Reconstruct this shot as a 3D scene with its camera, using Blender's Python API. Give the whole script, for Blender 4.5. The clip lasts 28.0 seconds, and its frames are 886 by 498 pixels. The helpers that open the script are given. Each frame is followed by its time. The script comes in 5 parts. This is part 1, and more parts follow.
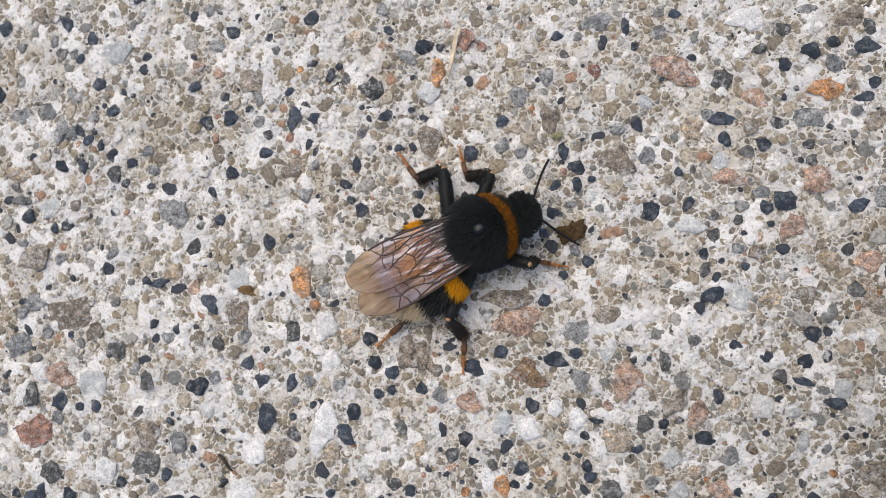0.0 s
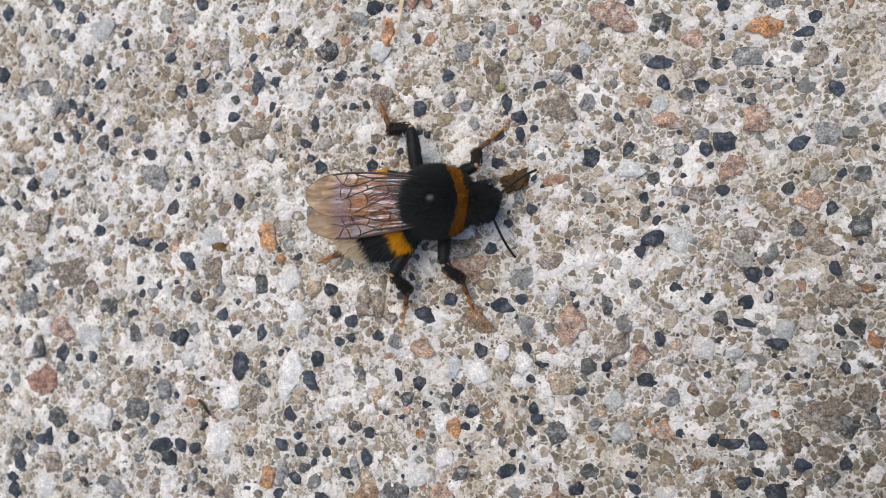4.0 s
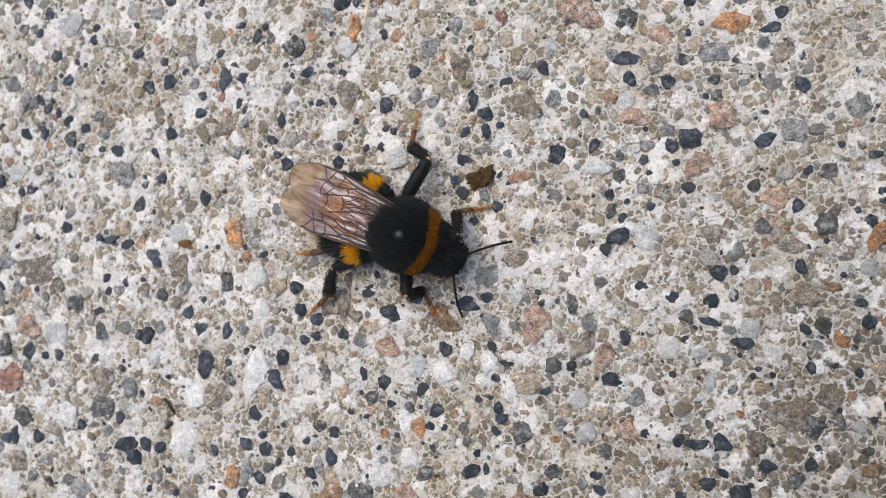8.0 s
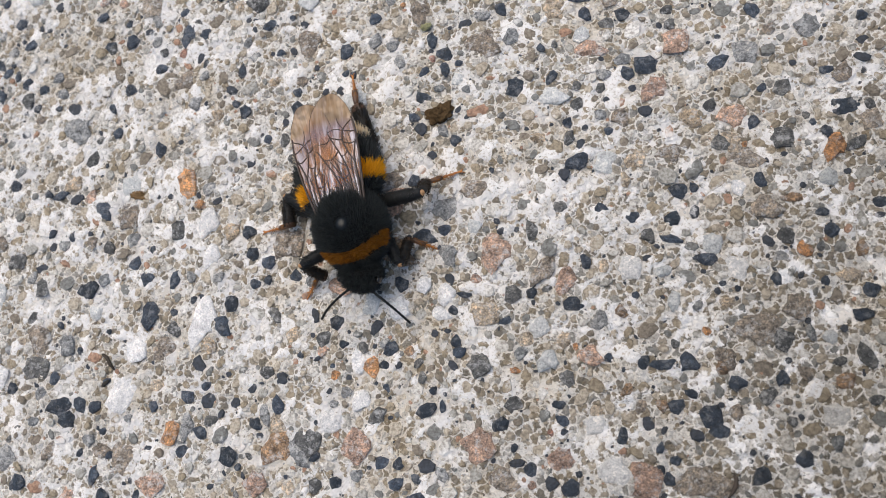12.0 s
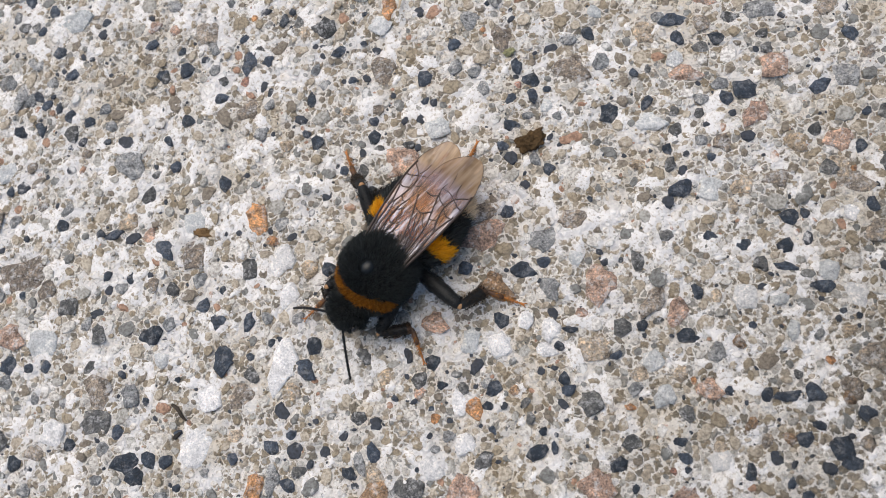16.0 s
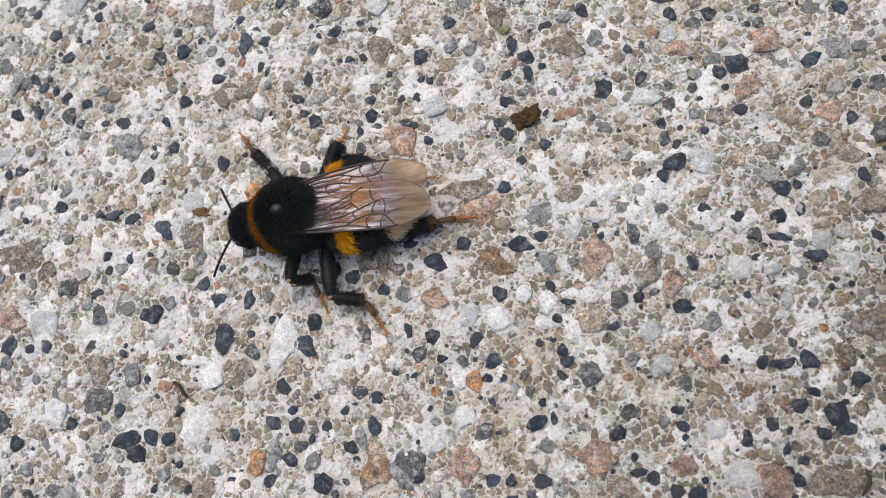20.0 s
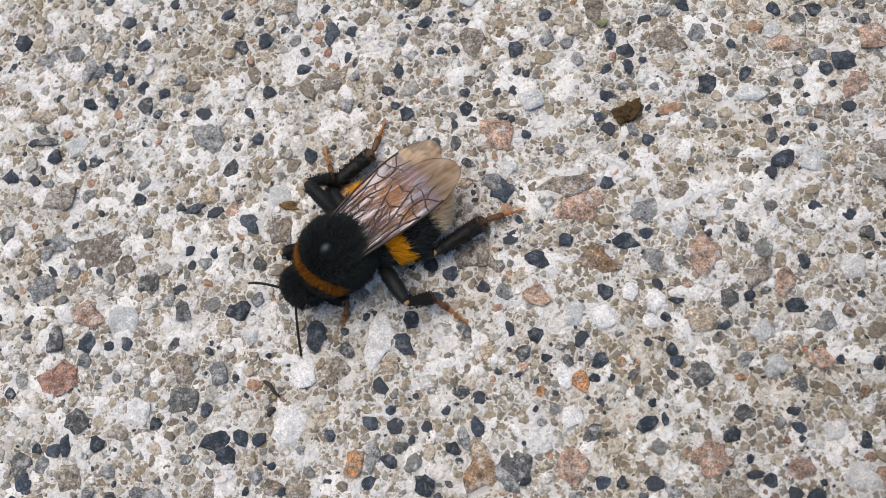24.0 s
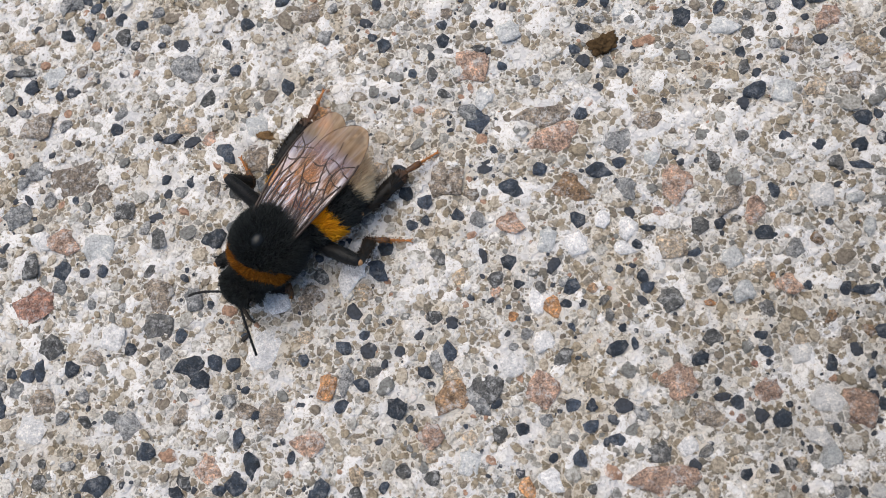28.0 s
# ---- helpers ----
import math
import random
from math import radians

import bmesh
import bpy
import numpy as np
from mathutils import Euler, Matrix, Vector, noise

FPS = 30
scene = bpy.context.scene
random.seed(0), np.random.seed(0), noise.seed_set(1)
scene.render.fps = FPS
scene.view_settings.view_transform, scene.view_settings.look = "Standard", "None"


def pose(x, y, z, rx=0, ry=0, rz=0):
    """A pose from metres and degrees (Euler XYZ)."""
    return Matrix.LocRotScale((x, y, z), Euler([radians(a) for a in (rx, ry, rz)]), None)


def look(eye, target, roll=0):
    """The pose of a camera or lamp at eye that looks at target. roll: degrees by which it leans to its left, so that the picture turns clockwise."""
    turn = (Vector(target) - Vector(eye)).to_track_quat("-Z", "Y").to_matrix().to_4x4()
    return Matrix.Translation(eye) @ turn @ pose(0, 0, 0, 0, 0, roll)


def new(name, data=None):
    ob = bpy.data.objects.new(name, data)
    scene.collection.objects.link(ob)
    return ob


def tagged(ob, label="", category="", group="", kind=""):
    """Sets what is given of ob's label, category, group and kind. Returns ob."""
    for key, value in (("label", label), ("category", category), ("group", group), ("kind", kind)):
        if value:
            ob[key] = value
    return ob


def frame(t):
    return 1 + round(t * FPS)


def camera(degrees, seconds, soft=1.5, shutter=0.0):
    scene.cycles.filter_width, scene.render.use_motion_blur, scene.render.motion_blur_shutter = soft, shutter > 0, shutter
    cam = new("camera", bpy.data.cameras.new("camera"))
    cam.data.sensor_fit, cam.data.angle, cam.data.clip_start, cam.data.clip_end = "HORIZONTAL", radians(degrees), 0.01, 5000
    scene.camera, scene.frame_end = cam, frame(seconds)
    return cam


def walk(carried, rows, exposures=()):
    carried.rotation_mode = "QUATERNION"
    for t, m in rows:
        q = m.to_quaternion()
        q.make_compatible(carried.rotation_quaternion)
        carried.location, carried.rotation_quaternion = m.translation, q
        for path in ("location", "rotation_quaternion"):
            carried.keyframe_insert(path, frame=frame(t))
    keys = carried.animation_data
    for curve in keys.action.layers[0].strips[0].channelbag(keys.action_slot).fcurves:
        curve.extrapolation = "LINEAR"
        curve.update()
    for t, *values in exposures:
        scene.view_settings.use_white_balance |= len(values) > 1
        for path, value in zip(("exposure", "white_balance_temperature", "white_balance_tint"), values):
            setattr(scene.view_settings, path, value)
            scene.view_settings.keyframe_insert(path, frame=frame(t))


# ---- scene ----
MM = 0.001

cam = camera(52.0, 28.0, soft=0.5)
cam.data.dof.use_dof, cam.data.dof.focus_distance, cam.data.dof.aperture_fstop = True, 0.085, 42.0
PATH = [
    (0.0, 0.00, -0.00, 88.00, 3.41, 8.91, -0.00),
    (0.2, 2.87, -0.46, 88.55, 2.98, 8.98, -0.13),
    (0.5, 6.63, 0.27, 89.58, 2.30, 11.09, -0.19),
    (0.7, 7.84, -0.35, 90.71, 2.37, 11.98, -0.06),
    (1.0, 9.19, -0.19, 89.74, 1.82, 12.80, -0.32),
    (1.2, 10.06, 0.22, 89.14, 1.75, 13.13, -0.21),
    (1.5, 14.25, -0.84, 89.60, 1.88, 13.85, -0.46),
    (2.0, 17.15, 1.04, 91.24, 1.40, 15.38, -1.07),
    (2.5, 16.20, 0.21, 91.17, 1.43, 15.85, -1.31),
    (3.0, 16.68, -1.96, 90.98, 1.85, 15.99, -1.22),
    (3.5, 16.37, -3.27, 88.34, 1.73, 16.12, -1.19),
    (5.5, 18.33, -1.04, 86.74, 1.85, 16.40, -0.99),
    (6.0, 18.64, -1.14, 86.23, 2.09, 16.32, -0.94),
    (6.5, 17.81, -2.75, 86.33, 2.04, 16.34, -0.93),
    (7.0, 19.49, -2.32, 86.49, 2.00, 16.39, -0.95),
    (7.5, 19.87, -3.88, 85.30, 2.26, 16.34, -0.90),
    (8.0, 19.80, -3.65, 85.57, 2.10, 16.37, -0.91),
    (8.5, 19.69, -4.16, 85.09, 2.38, 16.22, -0.91),
    (9.0, 19.46, -5.78, 84.48, 2.15, 16.31, -0.96),
    (9.5, 18.64, -9.81, 82.14, 2.81, 15.69, -0.89),
    (9.7, 18.12, -10.22, 80.63, 2.64, 15.07, -0.93),
    (10.0, 20.05, -12.34, 79.98, 4.67, 14.95, -0.86),
    (10.5, 21.75, -13.95, 80.69, 6.28, 15.35, -1.27),
    (11.0, 20.92, -19.05, 79.69, 8.85, 15.03, -1.41),
    (11.5, 19.92, -23.68, 80.00, 11.35, 14.58, -0.94),
    (13.5, 16.60, -27.71, 81.94, 14.42, 14.36, -0.35),
    (14.0, 12.11, -27.97, 82.35, 14.74, 13.55, -0.65),
    (14.2, 8.12, -27.03, 82.27, 14.95, 13.53, -0.60),
    (14.5, -0.24, -24.44, 84.66, 14.59, 12.15, -1.07),
    (14.7, -2.97, -25.02, 85.36, 14.93, 12.83, -0.88),
    (15.0, -1.46, -24.89, 84.41, 15.63, 12.16, -0.75),
    (15.2, -2.35, -25.25, 83.83, 15.45, 11.70, -1.15),
    (15.5, 1.59, -22.21, 83.86, 14.51, 11.23, -1.86),
    (15.7, 2.63, -22.89, 82.18, 14.47, 10.88, -2.12),
    (16.0, 3.78, -23.90, 80.23, 14.07, 10.59, -3.03),
    (16.5, 4.18, -24.75, 80.71, 13.89, 10.36, -3.46),
    (17.0, 2.49, -26.49, 81.32, 13.77, 10.36, -3.57),
    (17.5, 2.57, -26.14, 80.28, 13.82, 10.15, -3.69),
    (18.0, 3.60, -25.88, 80.65, 13.72, 10.47, -3.67),
    (18.5, 3.47, -26.20, 80.67, 14.05, 10.28, -3.67),
    (19.0, 3.54, -25.84, 81.58, 13.64, 10.27, -3.75),
    (19.5, 3.24, -26.27, 81.02, 14.00, 10.16, -3.74),
    (20.0, 2.91, -25.76, 80.86, 13.57, 10.06, -3.81),
    (20.5, 1.83, -25.57, 80.66, 13.71, 9.85, -3.87),
    (21.0, -1.37, -24.47, 81.32, 13.46, 9.50, -4.05),
    (21.5, -1.31, -23.07, 81.55, 13.58, 9.85, -3.83),
    (23.5, -7.25, -22.78, 81.34, 13.64, 8.61, -4.07),
    (24.0, -8.99, -25.17, 80.48, 13.83, 8.29, -3.78),
    (24.5, -9.55, -25.67, 80.33, 13.59, 8.10, -3.67),
    (25.0, -9.34, -26.87, 80.41, 13.58, 8.07, -3.63),
    (25.5, -9.50, -27.74, 80.75, 13.81, 7.85, -3.52),
    (26.0, -8.45, -30.11, 78.83, 13.83, 7.80, -3.41),
    (26.5, -7.35, -30.03, 79.30, 13.71, 7.87, -3.34),
    (27.0, -6.89, -30.60, 79.55, 13.62, 7.88, -3.42),
    (27.5, -7.27, -30.45, 79.25, 13.38, 7.76, -3.43),
    (28.0, -8.12, -31.05, 79.55, 13.37, 7.51, -3.43),
]
walk(cam, [(t, pose(x * MM, y * MM, z * MM, rx, ry, rz)) for t, x, y, z, rx, ry, rz in PATH],
     [(0.0, 0.18), (11.5, 0.22), (13.8, 0.33), (14.4, 0.33), (15.4, 0.28), (17.0, 0.22), (21.5, 0.22), (28.0, 0.22)])

# ---- world and light: a bright overcast sky ----
SUN_FROM = Vector((-0.22, 0.32, 0.92)).normalized()
world = bpy.data.worlds.new("overcast_sky")
scene.world = world
world.use_nodes = True
wn, wl = world.node_tree.nodes, world.node_tree.links
sky = wn.new("ShaderNodeTexSky")
sky.sky_type, sky.sun_disc = "NISHITA", False
sky.sun_elevation = math.asin(SUN_FROM.z)
sky.sun_rotation = math.atan2(SUN_FROM.x, SUN_FROM.y)
sky.air_density, sky.dust_density, sky.ozone_density = 1.0, 2.0, 1.0
wl.new(sky.outputs["Color"], wn["Background"].inputs["Color"])
wn["Background"].inputs["Strength"].default_value = 0.115
sun_data = bpy.data.lights.new("sun", "SUN")
sun_data.energy, sun_data.angle, sun_data.color = 1.9, radians(60), (0.995, 0.91, 0.79)
sun = new("sun", sun_data)
sun.matrix_world = look(SUN_FROM, (0, 0, 0))


# ---- materials ----
def material(name, rough=0.8):
    m = bpy.data.materials.new(name)
    m.use_nodes = True
    t = m.node_tree
    b = t.nodes["Principled BSDF"]
    b.inputs["Roughness"].default_value = rough
    return m, t, b


def node(t, kind, **values):
    n = t.nodes.new(kind)
    for key, value in values.items():
        n.inputs[key.replace("_", " ")].default_value = value
    return n


def ramp(t, fac, stops, constant=False):
    r = t.nodes.new("ShaderNodeValToRGB")
    if constant:
        r.color_ramp.interpolation = "CONSTANT"
    els = r.color_ramp.elements
    while len(els) < len(stops):
        els.new(0.5)
    for e, (p, c) in zip(els, stops):
        e.position, e.color = p, (*c, 1) if len(c) == 3 else (c[0], c[0], c[0], 1)
    t.links.new(fac, r.inputs["Fac"])
    return r.outputs["Color"]


def mixed(t, fac, a, b, kind="MIX"):
    m = t.nodes.new("ShaderNodeMix")
    m.data_type, m.blend_type = "RGBA", kind
    for sock, value in ((m.inputs[0], fac), (m.inputs[6], a), (m.inputs[7], b)):
        if isinstance(value, bpy.types.NodeSocket):
            t.links.new(value, sock)
        elif isinstance(value, tuple):
            sock.default_value = (*value, 1)
        else:
            sock.default_value = value
    return m.outputs[2]


def bump(t, b, height, strength, distance):
    n = node(t, "ShaderNodeBump", Strength=strength, Distance=distance)
    t.links.new(height, n.inputs["Height"])
    t.links.new(n.outputs["Normal"], b.inputs["Normal"])


def noise_at(t, where, scale, detail=4.0, rough=0.6):
    n = node(t, "ShaderNodeTexNoise", Scale=scale, Detail=detail, Roughness=rough)
    t.links.new(where, n.inputs["Vector"])
    return n.outputs["Fac"]


def lime_mask(t, where, low, high, top):
    """Chalky lime bloom in blotches of some millimetres, broken up by finer ones."""
    broad = noise_at(t, where, 260.0, 3.0, 0.6)
    fine = noise_at(t, where, 950.0, 5.0, 0.72)
    both = t.nodes.new("ShaderNodeMix")
    both.inputs[0].default_value = 0.4
    t.links.new(broad, both.inputs[2])
    t.links.new(fine, both.inputs[3])
    # less lime inside the patch that carries soil and painted shade
    worn = t.nodes.new("ShaderNodeMath")
    worn.operation = "MULTIPLY_ADD"
    t.links.new(soil_and_shade(t, where), worn.inputs[0])
    worn.inputs[1].default_value = -0.04
    t.links.new(both.outputs[0], worn.inputs[2])
    return ramp(t, worn.outputs[0], [(low, (0.0,)), (high, (top,))])


def soil_and_shade(t, where):
    """How far thinned lime, soil and painted-in shade darken the ground: some 20 cm, with an uneven edge."""
    away = t.nodes.new("ShaderNodeVectorMath")
    away.operation = "DISTANCE"
    away.inputs[1].default_value = (0.097, -0.087, 0.0)
    t.links.new(where, away.inputs[0])
    wander = t.nodes.new("ShaderNodeMath")
    wander.operation = "MULTIPLY_ADD"
    wander.inputs[1].default_value, wander.inputs[2].default_value = -1.345, 0.175
    t.links.new(away.outputs["Value"], wander.inputs[0])
    uneven = t.nodes.new("ShaderNodeMath")
    uneven.operation = "MULTIPLY_ADD"
    t.links.new(noise_at(t, where, 45.0, 4.0, 0.6), uneven.inputs[0])
    uneven.inputs[1].default_value = 0.05
    t.links.new(wander.outputs[0], uneven.inputs[2])
    front = t.nodes.new("ShaderNodeMapRange")
    for i, v in ((1, 0.034), (2, 0.100), (3, 0.0), (4, 1.0)):
        front.inputs[i].default_value = v
    t.links.new(uneven.outputs[0], front.inputs[0])
    return front.outputs[0]


def soil_shaded(t, where, col, much=1.0):
    """Ochre soil and painted shade multiplied into a colour."""
    film = tuple(1 - much * (1 - c) for c in (0.31, 0.295, 0.255))
    return mixed(t, soil_and_shade(t, where), col, mixed(t, 1.0, col, film, "MULTIPLY"))


def concrete_material():
    m, t, b = material("weathered_cement", 0.9)
    where = t.nodes.new("ShaderNodeNewGeometry").outputs["Position"]
    drift = node(t, "ShaderNodeTexNoise", Scale=1900.0, Detail=3.0)
    t.links.new(where, drift.inputs["Vector"])
    bent = t.nodes.new("ShaderNodeVectorMath")
    bent.operation = "MULTIPLY_ADD"
    bent.inputs[1].default_value = (0.0008, 0.0008, 0.0008)
    t.links.new(drift.outputs["Color"], bent.inputs[0])
    t.links.new(where, bent.inputs[2])
    grit = node(t, "ShaderNodeTexVoronoi", Scale=1250.0, Randomness=1.0)
    edge = node(t, "ShaderNodeTexVoronoi", Scale=1250.0, Randomness=1.0)
    edge.feature = "DISTANCE_TO_EDGE"
    t.links.new(bent.outputs[0], grit.inputs["Vector"])
    t.links.new(bent.outputs[0], edge.inputs["Vector"])
    sep = t.nodes.new("ShaderNodeSeparateColor")
    t.links.new(grit.outputs["Color"], sep.inputs[0])
    grains = ramp(t, sep.outputs[0], [(0.0, (0.34, 0.285, 0.205)), (0.24, (0.45, 0.39, 0.305)), (0.44, (0.60, 0.56, 0.495)), (0.58, (0.26, 0.23, 0.18)), (0.71, (0.36, 0.34, 0.30)), (0.82, (0.86, 0.825, 0.77))], True)
    rim = ramp(t, edge.outputs["Distance"], [(0.035, (1.0,)), (0.13, (0.0,))])
    fleck = ramp(t, noise_at(t, where, 6000.0, 4.0, 0.75), [(0.36, (0.60, 0.57, 0.54)), (0.48, (1.0, 1.0, 1.0)), (0.64, (1.25, 1.24, 1.22))])
    grains = soil_shaded(t, where, mixed(t, 1.0, grains, fleck, "MULTIPLY"))
    net = soil_shaded(t, where, mixed(t, noise_at(t, where, 3600.0, 4.0, 0.7), (0.80, 0.74, 0.66), (1.0, 0.955, 0.88)), 0.6)
    col = mixed(t, rim, grains, net)
    col = mixed(t, lime_mask(t, where, 0.515, 0.545, 0.97), col, mixed(t, noise_at(t, where, 4200.0, 4.0, 0.7), (0.85, 0.81, 0.765), (1.0, 0.972, 0.935)))
    stain = ramp(t, noise_at(t, where, 90.0, 4.0, 0.6), [(0.36, (0.84, 0.79, 0.70)), (0.50, (1.0, 1.0, 1.0))])
    t.links.new(mixed(t, 1.0, col, stain, "MULTIPLY"), b.inputs["Base Color"])
    lumps = t.nodes.new("ShaderNodeMath")
    lumps.operation = "MULTIPLY_ADD"
    t.links.new(ramp(t, edge.outputs["Distance"], [(0.0, (0.0,)), (0.3, (0.5,))]), lumps.inputs[0])
    lumps.inputs[1].default_value = 0.5
    t.links.new(noise_at(t, where, 2600.0, 4.0, 0.7), lumps.inputs[2])
    bump(t, b, lumps.outputs[0], 1.0, 0.0005)
    return m


def grit_material():
    m, t, b = material("sand_grains", 0.7)
    geo = t.nodes.new("ShaderNodeNewGeometry")
    col = ramp(t, geo.outputs["Random Per Island"], [
        (0.0, (0.31, 0.255, 0.175)), (0.16, (0.42, 0.36, 0.275)), (0.30, (0.58, 0.55, 0.495)), (0.44, (0.22, 0.185, 0.14)),
        (0.55, (0.46, 0.40, 0.31)), (0.66, (0.20, 0.20, 0.185)), (0.74, (0.38, 0.365, 0.325)), (0.84, (0.70, 0.67, 0.62)), (0.89, (0.035, 0.042, 0.055)), (0.97, (0.38, 0.23, 0.15))], True)
    speck = ramp(t, noise_at(t, geo.outputs["Position"], 3600.0, 3.0), [(0.36, (0.56, 0.53, 0.50)), (0.60, (1.20, 1.20, 1.20))])
    col = mixed(t, 1.0, col, speck, "MULTIPLY")
    col = soil_shaded(t, geo.outputs["Position"], col)
    col = mixed(t, lime_mask(t, geo.outputs["Position"], 0.545, 0.60, 0.70), col, (0.90, 0.868, 0.82))
    t.links.new(col, b.inputs["Base Color"])
    bump(t, b, noise_at(t, geo.outputs["Position"], 5000.0, 3.0), 0.6, 0.00012)
    return m


def pebble_material(name, low, high, rough, crust, mottle=1.0):
    """A stone between two colours, each its own shade, speckled, with lime dust on it."""
    m, t, b = material(name, rough)
    geo = t.nodes.new("ShaderNodeNewGeometry")
    where = geo.outputs["Position"]
    info = t.nodes.new("ShaderNodeObjectInfo")
    add = t.nodes.new("ShaderNodeMath")
    add.operation = "ADD"
    t.links.new(geo.outputs["Random Per Island"], add.inputs[0])
    t.links.new(info.outputs["Random"], add.inputs[1])
    fract = t.nodes.new("ShaderNodeMath")
    fract.operation = "FRACT"
    t.links.new(add.outputs[0], fract.inputs[0])
    tone = mixed(t, fract.outputs[0], low, high)
    patch = ramp(t, noise_at(t, where, 1300.0, 5.0, 0.7), [(0.36, (0.40, 0.38, 0.36)), (0.47, (0.90, 0.90, 0.90)), (0.54, (1.10, 1.08, 1.05)), (0.64, (1.75, 1.65, 1.52))])
    col = mixed(t, mottle, tone, patch, "MULTIPLY")
    speck = ramp(t, noise_at(t, where, 5200.0, 4.0, 0.75), [(0.36, (0.58, 0.57, 0.56)), (0.50, (1.0, 1.0, 1.0)), (0.64, (1.45, 1.42, 1.38))])
    col = mixed(t, mottle, col, speck, "MULTIPLY")
    dust = ramp(t, noise_at(t, where, 1500.0, 5.0, 0.8), [(0.51, (0.0,)), (0.62, (crust,))])
    col = mixed(t, dust, col, (0.80, 0.785, 0.76))
    col = soil_shaded(t, where, col)
    t.links.new(col, b.inputs["Base Color"])
    bump(t, b, noise_at(t, where, 2800.0, 5.0, 0.7), 0.9, 0.0003)
    return m


def lime_material():
    m, t, b = material("lime_crust", 0.95)
    where = t.nodes.new("ShaderNodeNewGeometry").outputs["Position"]
    chalk = mixed(t, noise_at(t, where, 2600.0, 5.0, 0.7), (0.78, 0.745, 0.70), (1.0, 0.972, 0.935))
    worn = ramp(t, noise_at(t, where, 3400.0, 5.0, 0.75), [(0.40, (0.62, 0.57, 0.50)), (0.48, (1.0, 1.0, 1.0))])
    t.links.new(soil_shaded(t, where, mixed(t, 1.0, chalk, worn, "MULTIPLY"), 0.6), b.inputs["Base Color"])
    bump(t, b, noise_at(t, where, 2400.0, 5.0, 0.7), 0.8, 0.0003)
    return m


CEMENT, GRIT, LIME = concrete_material(), grit_material(), lime_material()
DARK = (pebble_material("blue_black_basalt", (0.014, 0.022, 0.034), (0.042, 0.058, 0.085), 0.5, 0.18), "blue-black angular basalt pebble set in concrete")
CHARCOAL = (pebble_material("charcoal_stone", (0.06, 0.062, 0.062), (0.13, 0.13, 0.125), 0.7, 0.45), "charcoal grey stone set in concrete")
GREY = (pebble_material("grey_stone", (0.16, 0.17, 0.175), (0.30, 0.30, 0.295), 0.75, 0.5), "mid grey stone set in concrete")
PALE = (pebble_material("pale_grey_stone", (0.50, 0.515, 0.51), (0.68, 0.68, 0.66), 0.75, 0.5, 0.5), "pale grey stone set in concrete")
WHITE = (pebble_material("white_quartz", (0.74, 0.72, 0.69), (0.86, 0.84, 0.82), 0.8, 0.5, 0.45), "chalky white stone set in concrete")
TAN = (pebble_material("tan_stone", (0.36, 0.28, 0.19), (0.52, 0.43, 0.325), 0.7, 0.5), "tan stone set in concrete")
BROWN = (pebble_material("taupe_stone", (0.20, 0.165, 0.13), (0.33, 0.28, 0.225), 0.8, 0.6), "taupe grey-brown stone set in concrete")
PINK = (pebble_material("pink_granite", (0.34, 0.23, 0.175), (0.50, 0.34, 0.25), 0.75, 0.6), "dusty pink granite stone set in concrete")
ORANGE = (pebble_material("orange_stone", (0.42, 0.21, 0.09), (0.55, 0.30, 0.14), 0.7, 0.35), "orange-brown stone set in concrete")
RED = (pebble_material("red_brown_stone", (0.24, 0.12, 0.085), (0.34, 0.19, 0.14), 0.75, 0.45), "red-brown stone set in concrete")
UMBER = (pebble_material("umber_stone", (0.20, 0.13, 0.075), (0.34, 0.22, 0.13), 0.75, 0.5), "dark umber stone set in concrete")


def plain_material(name, colour, rough, spread=0.3, scale=4000.0, relief=0.00004):
    m, t, b = material(name, rough)
    where = t.nodes.new("ShaderNodeTexCoord").outputs["Object"]
    low = tuple(c * (1 - spread) for c in colour)
    high = tuple(min(1.0, c * (1 + spread)) for c in colour)
    fac = noise_at(t, where, scale, 4.0)
    t.links.new(ramp(t, fac, [(0.3, low), (0.7, high)]), b.inputs["Base Color"])
    bump(t, b, fac, 0.4, relief)
    if rough > 0.8:
        b.inputs["Specular IOR Level"].default_value = 0.1
    return m


def hair_material(name, low, high, rough=0.55):
    m, t, b = material(name, rough)
    geo = t.nodes.new("ShaderNodeNewGeometry")
    t.links.new(mixed(t, geo.outputs["Random Per Island"], low, high), b.inputs["Base Color"])
    b.inputs["Specular IOR Level"].default_value = 0.12
    return m


CHITIN = plain_material("black_chitin", (0.013, 0.0135, 0.014), 0.5)
CHITIN.node_tree.nodes["Principled BSDF"].inputs["Specular IOR Level"].default_value = 0.22
BALD = plain_material("dull_thorax_shield", (0.007, 0.009, 0.010), 0.30)
BALD.node_tree.nodes["Principled BSDF"].inputs["Specular IOR Level"].default_value = 0.30
EYE = plain_material("compound_eye", (0.012, 0.011, 0.012), 0.16, 0.3, 20000.0)
AMBER = plain_material("amber_chitin", (0.42, 0.155, 0.032), 0.42, 0.4, 2500.0)
TARSUS = plain_material("tan_leg_chitin", (0.085, 0.038, 0.014), 0.45, 0.5, 1500.0)
JOINT = plain_material("tan_knee", (0.42, 0.23, 0.10), 0.5)
FELT_BLACK = plain_material("black_underfur", (0.010, 0.011, 0.0115), 0.85)
FELT_COLLAR = plain_material("ochre_underfur", (0.20, 0.085, 0.012), 0.85)
FELT_BAND = plain_material("yellow_underfur", (0.62, 0.27, 0.012), 0.85)
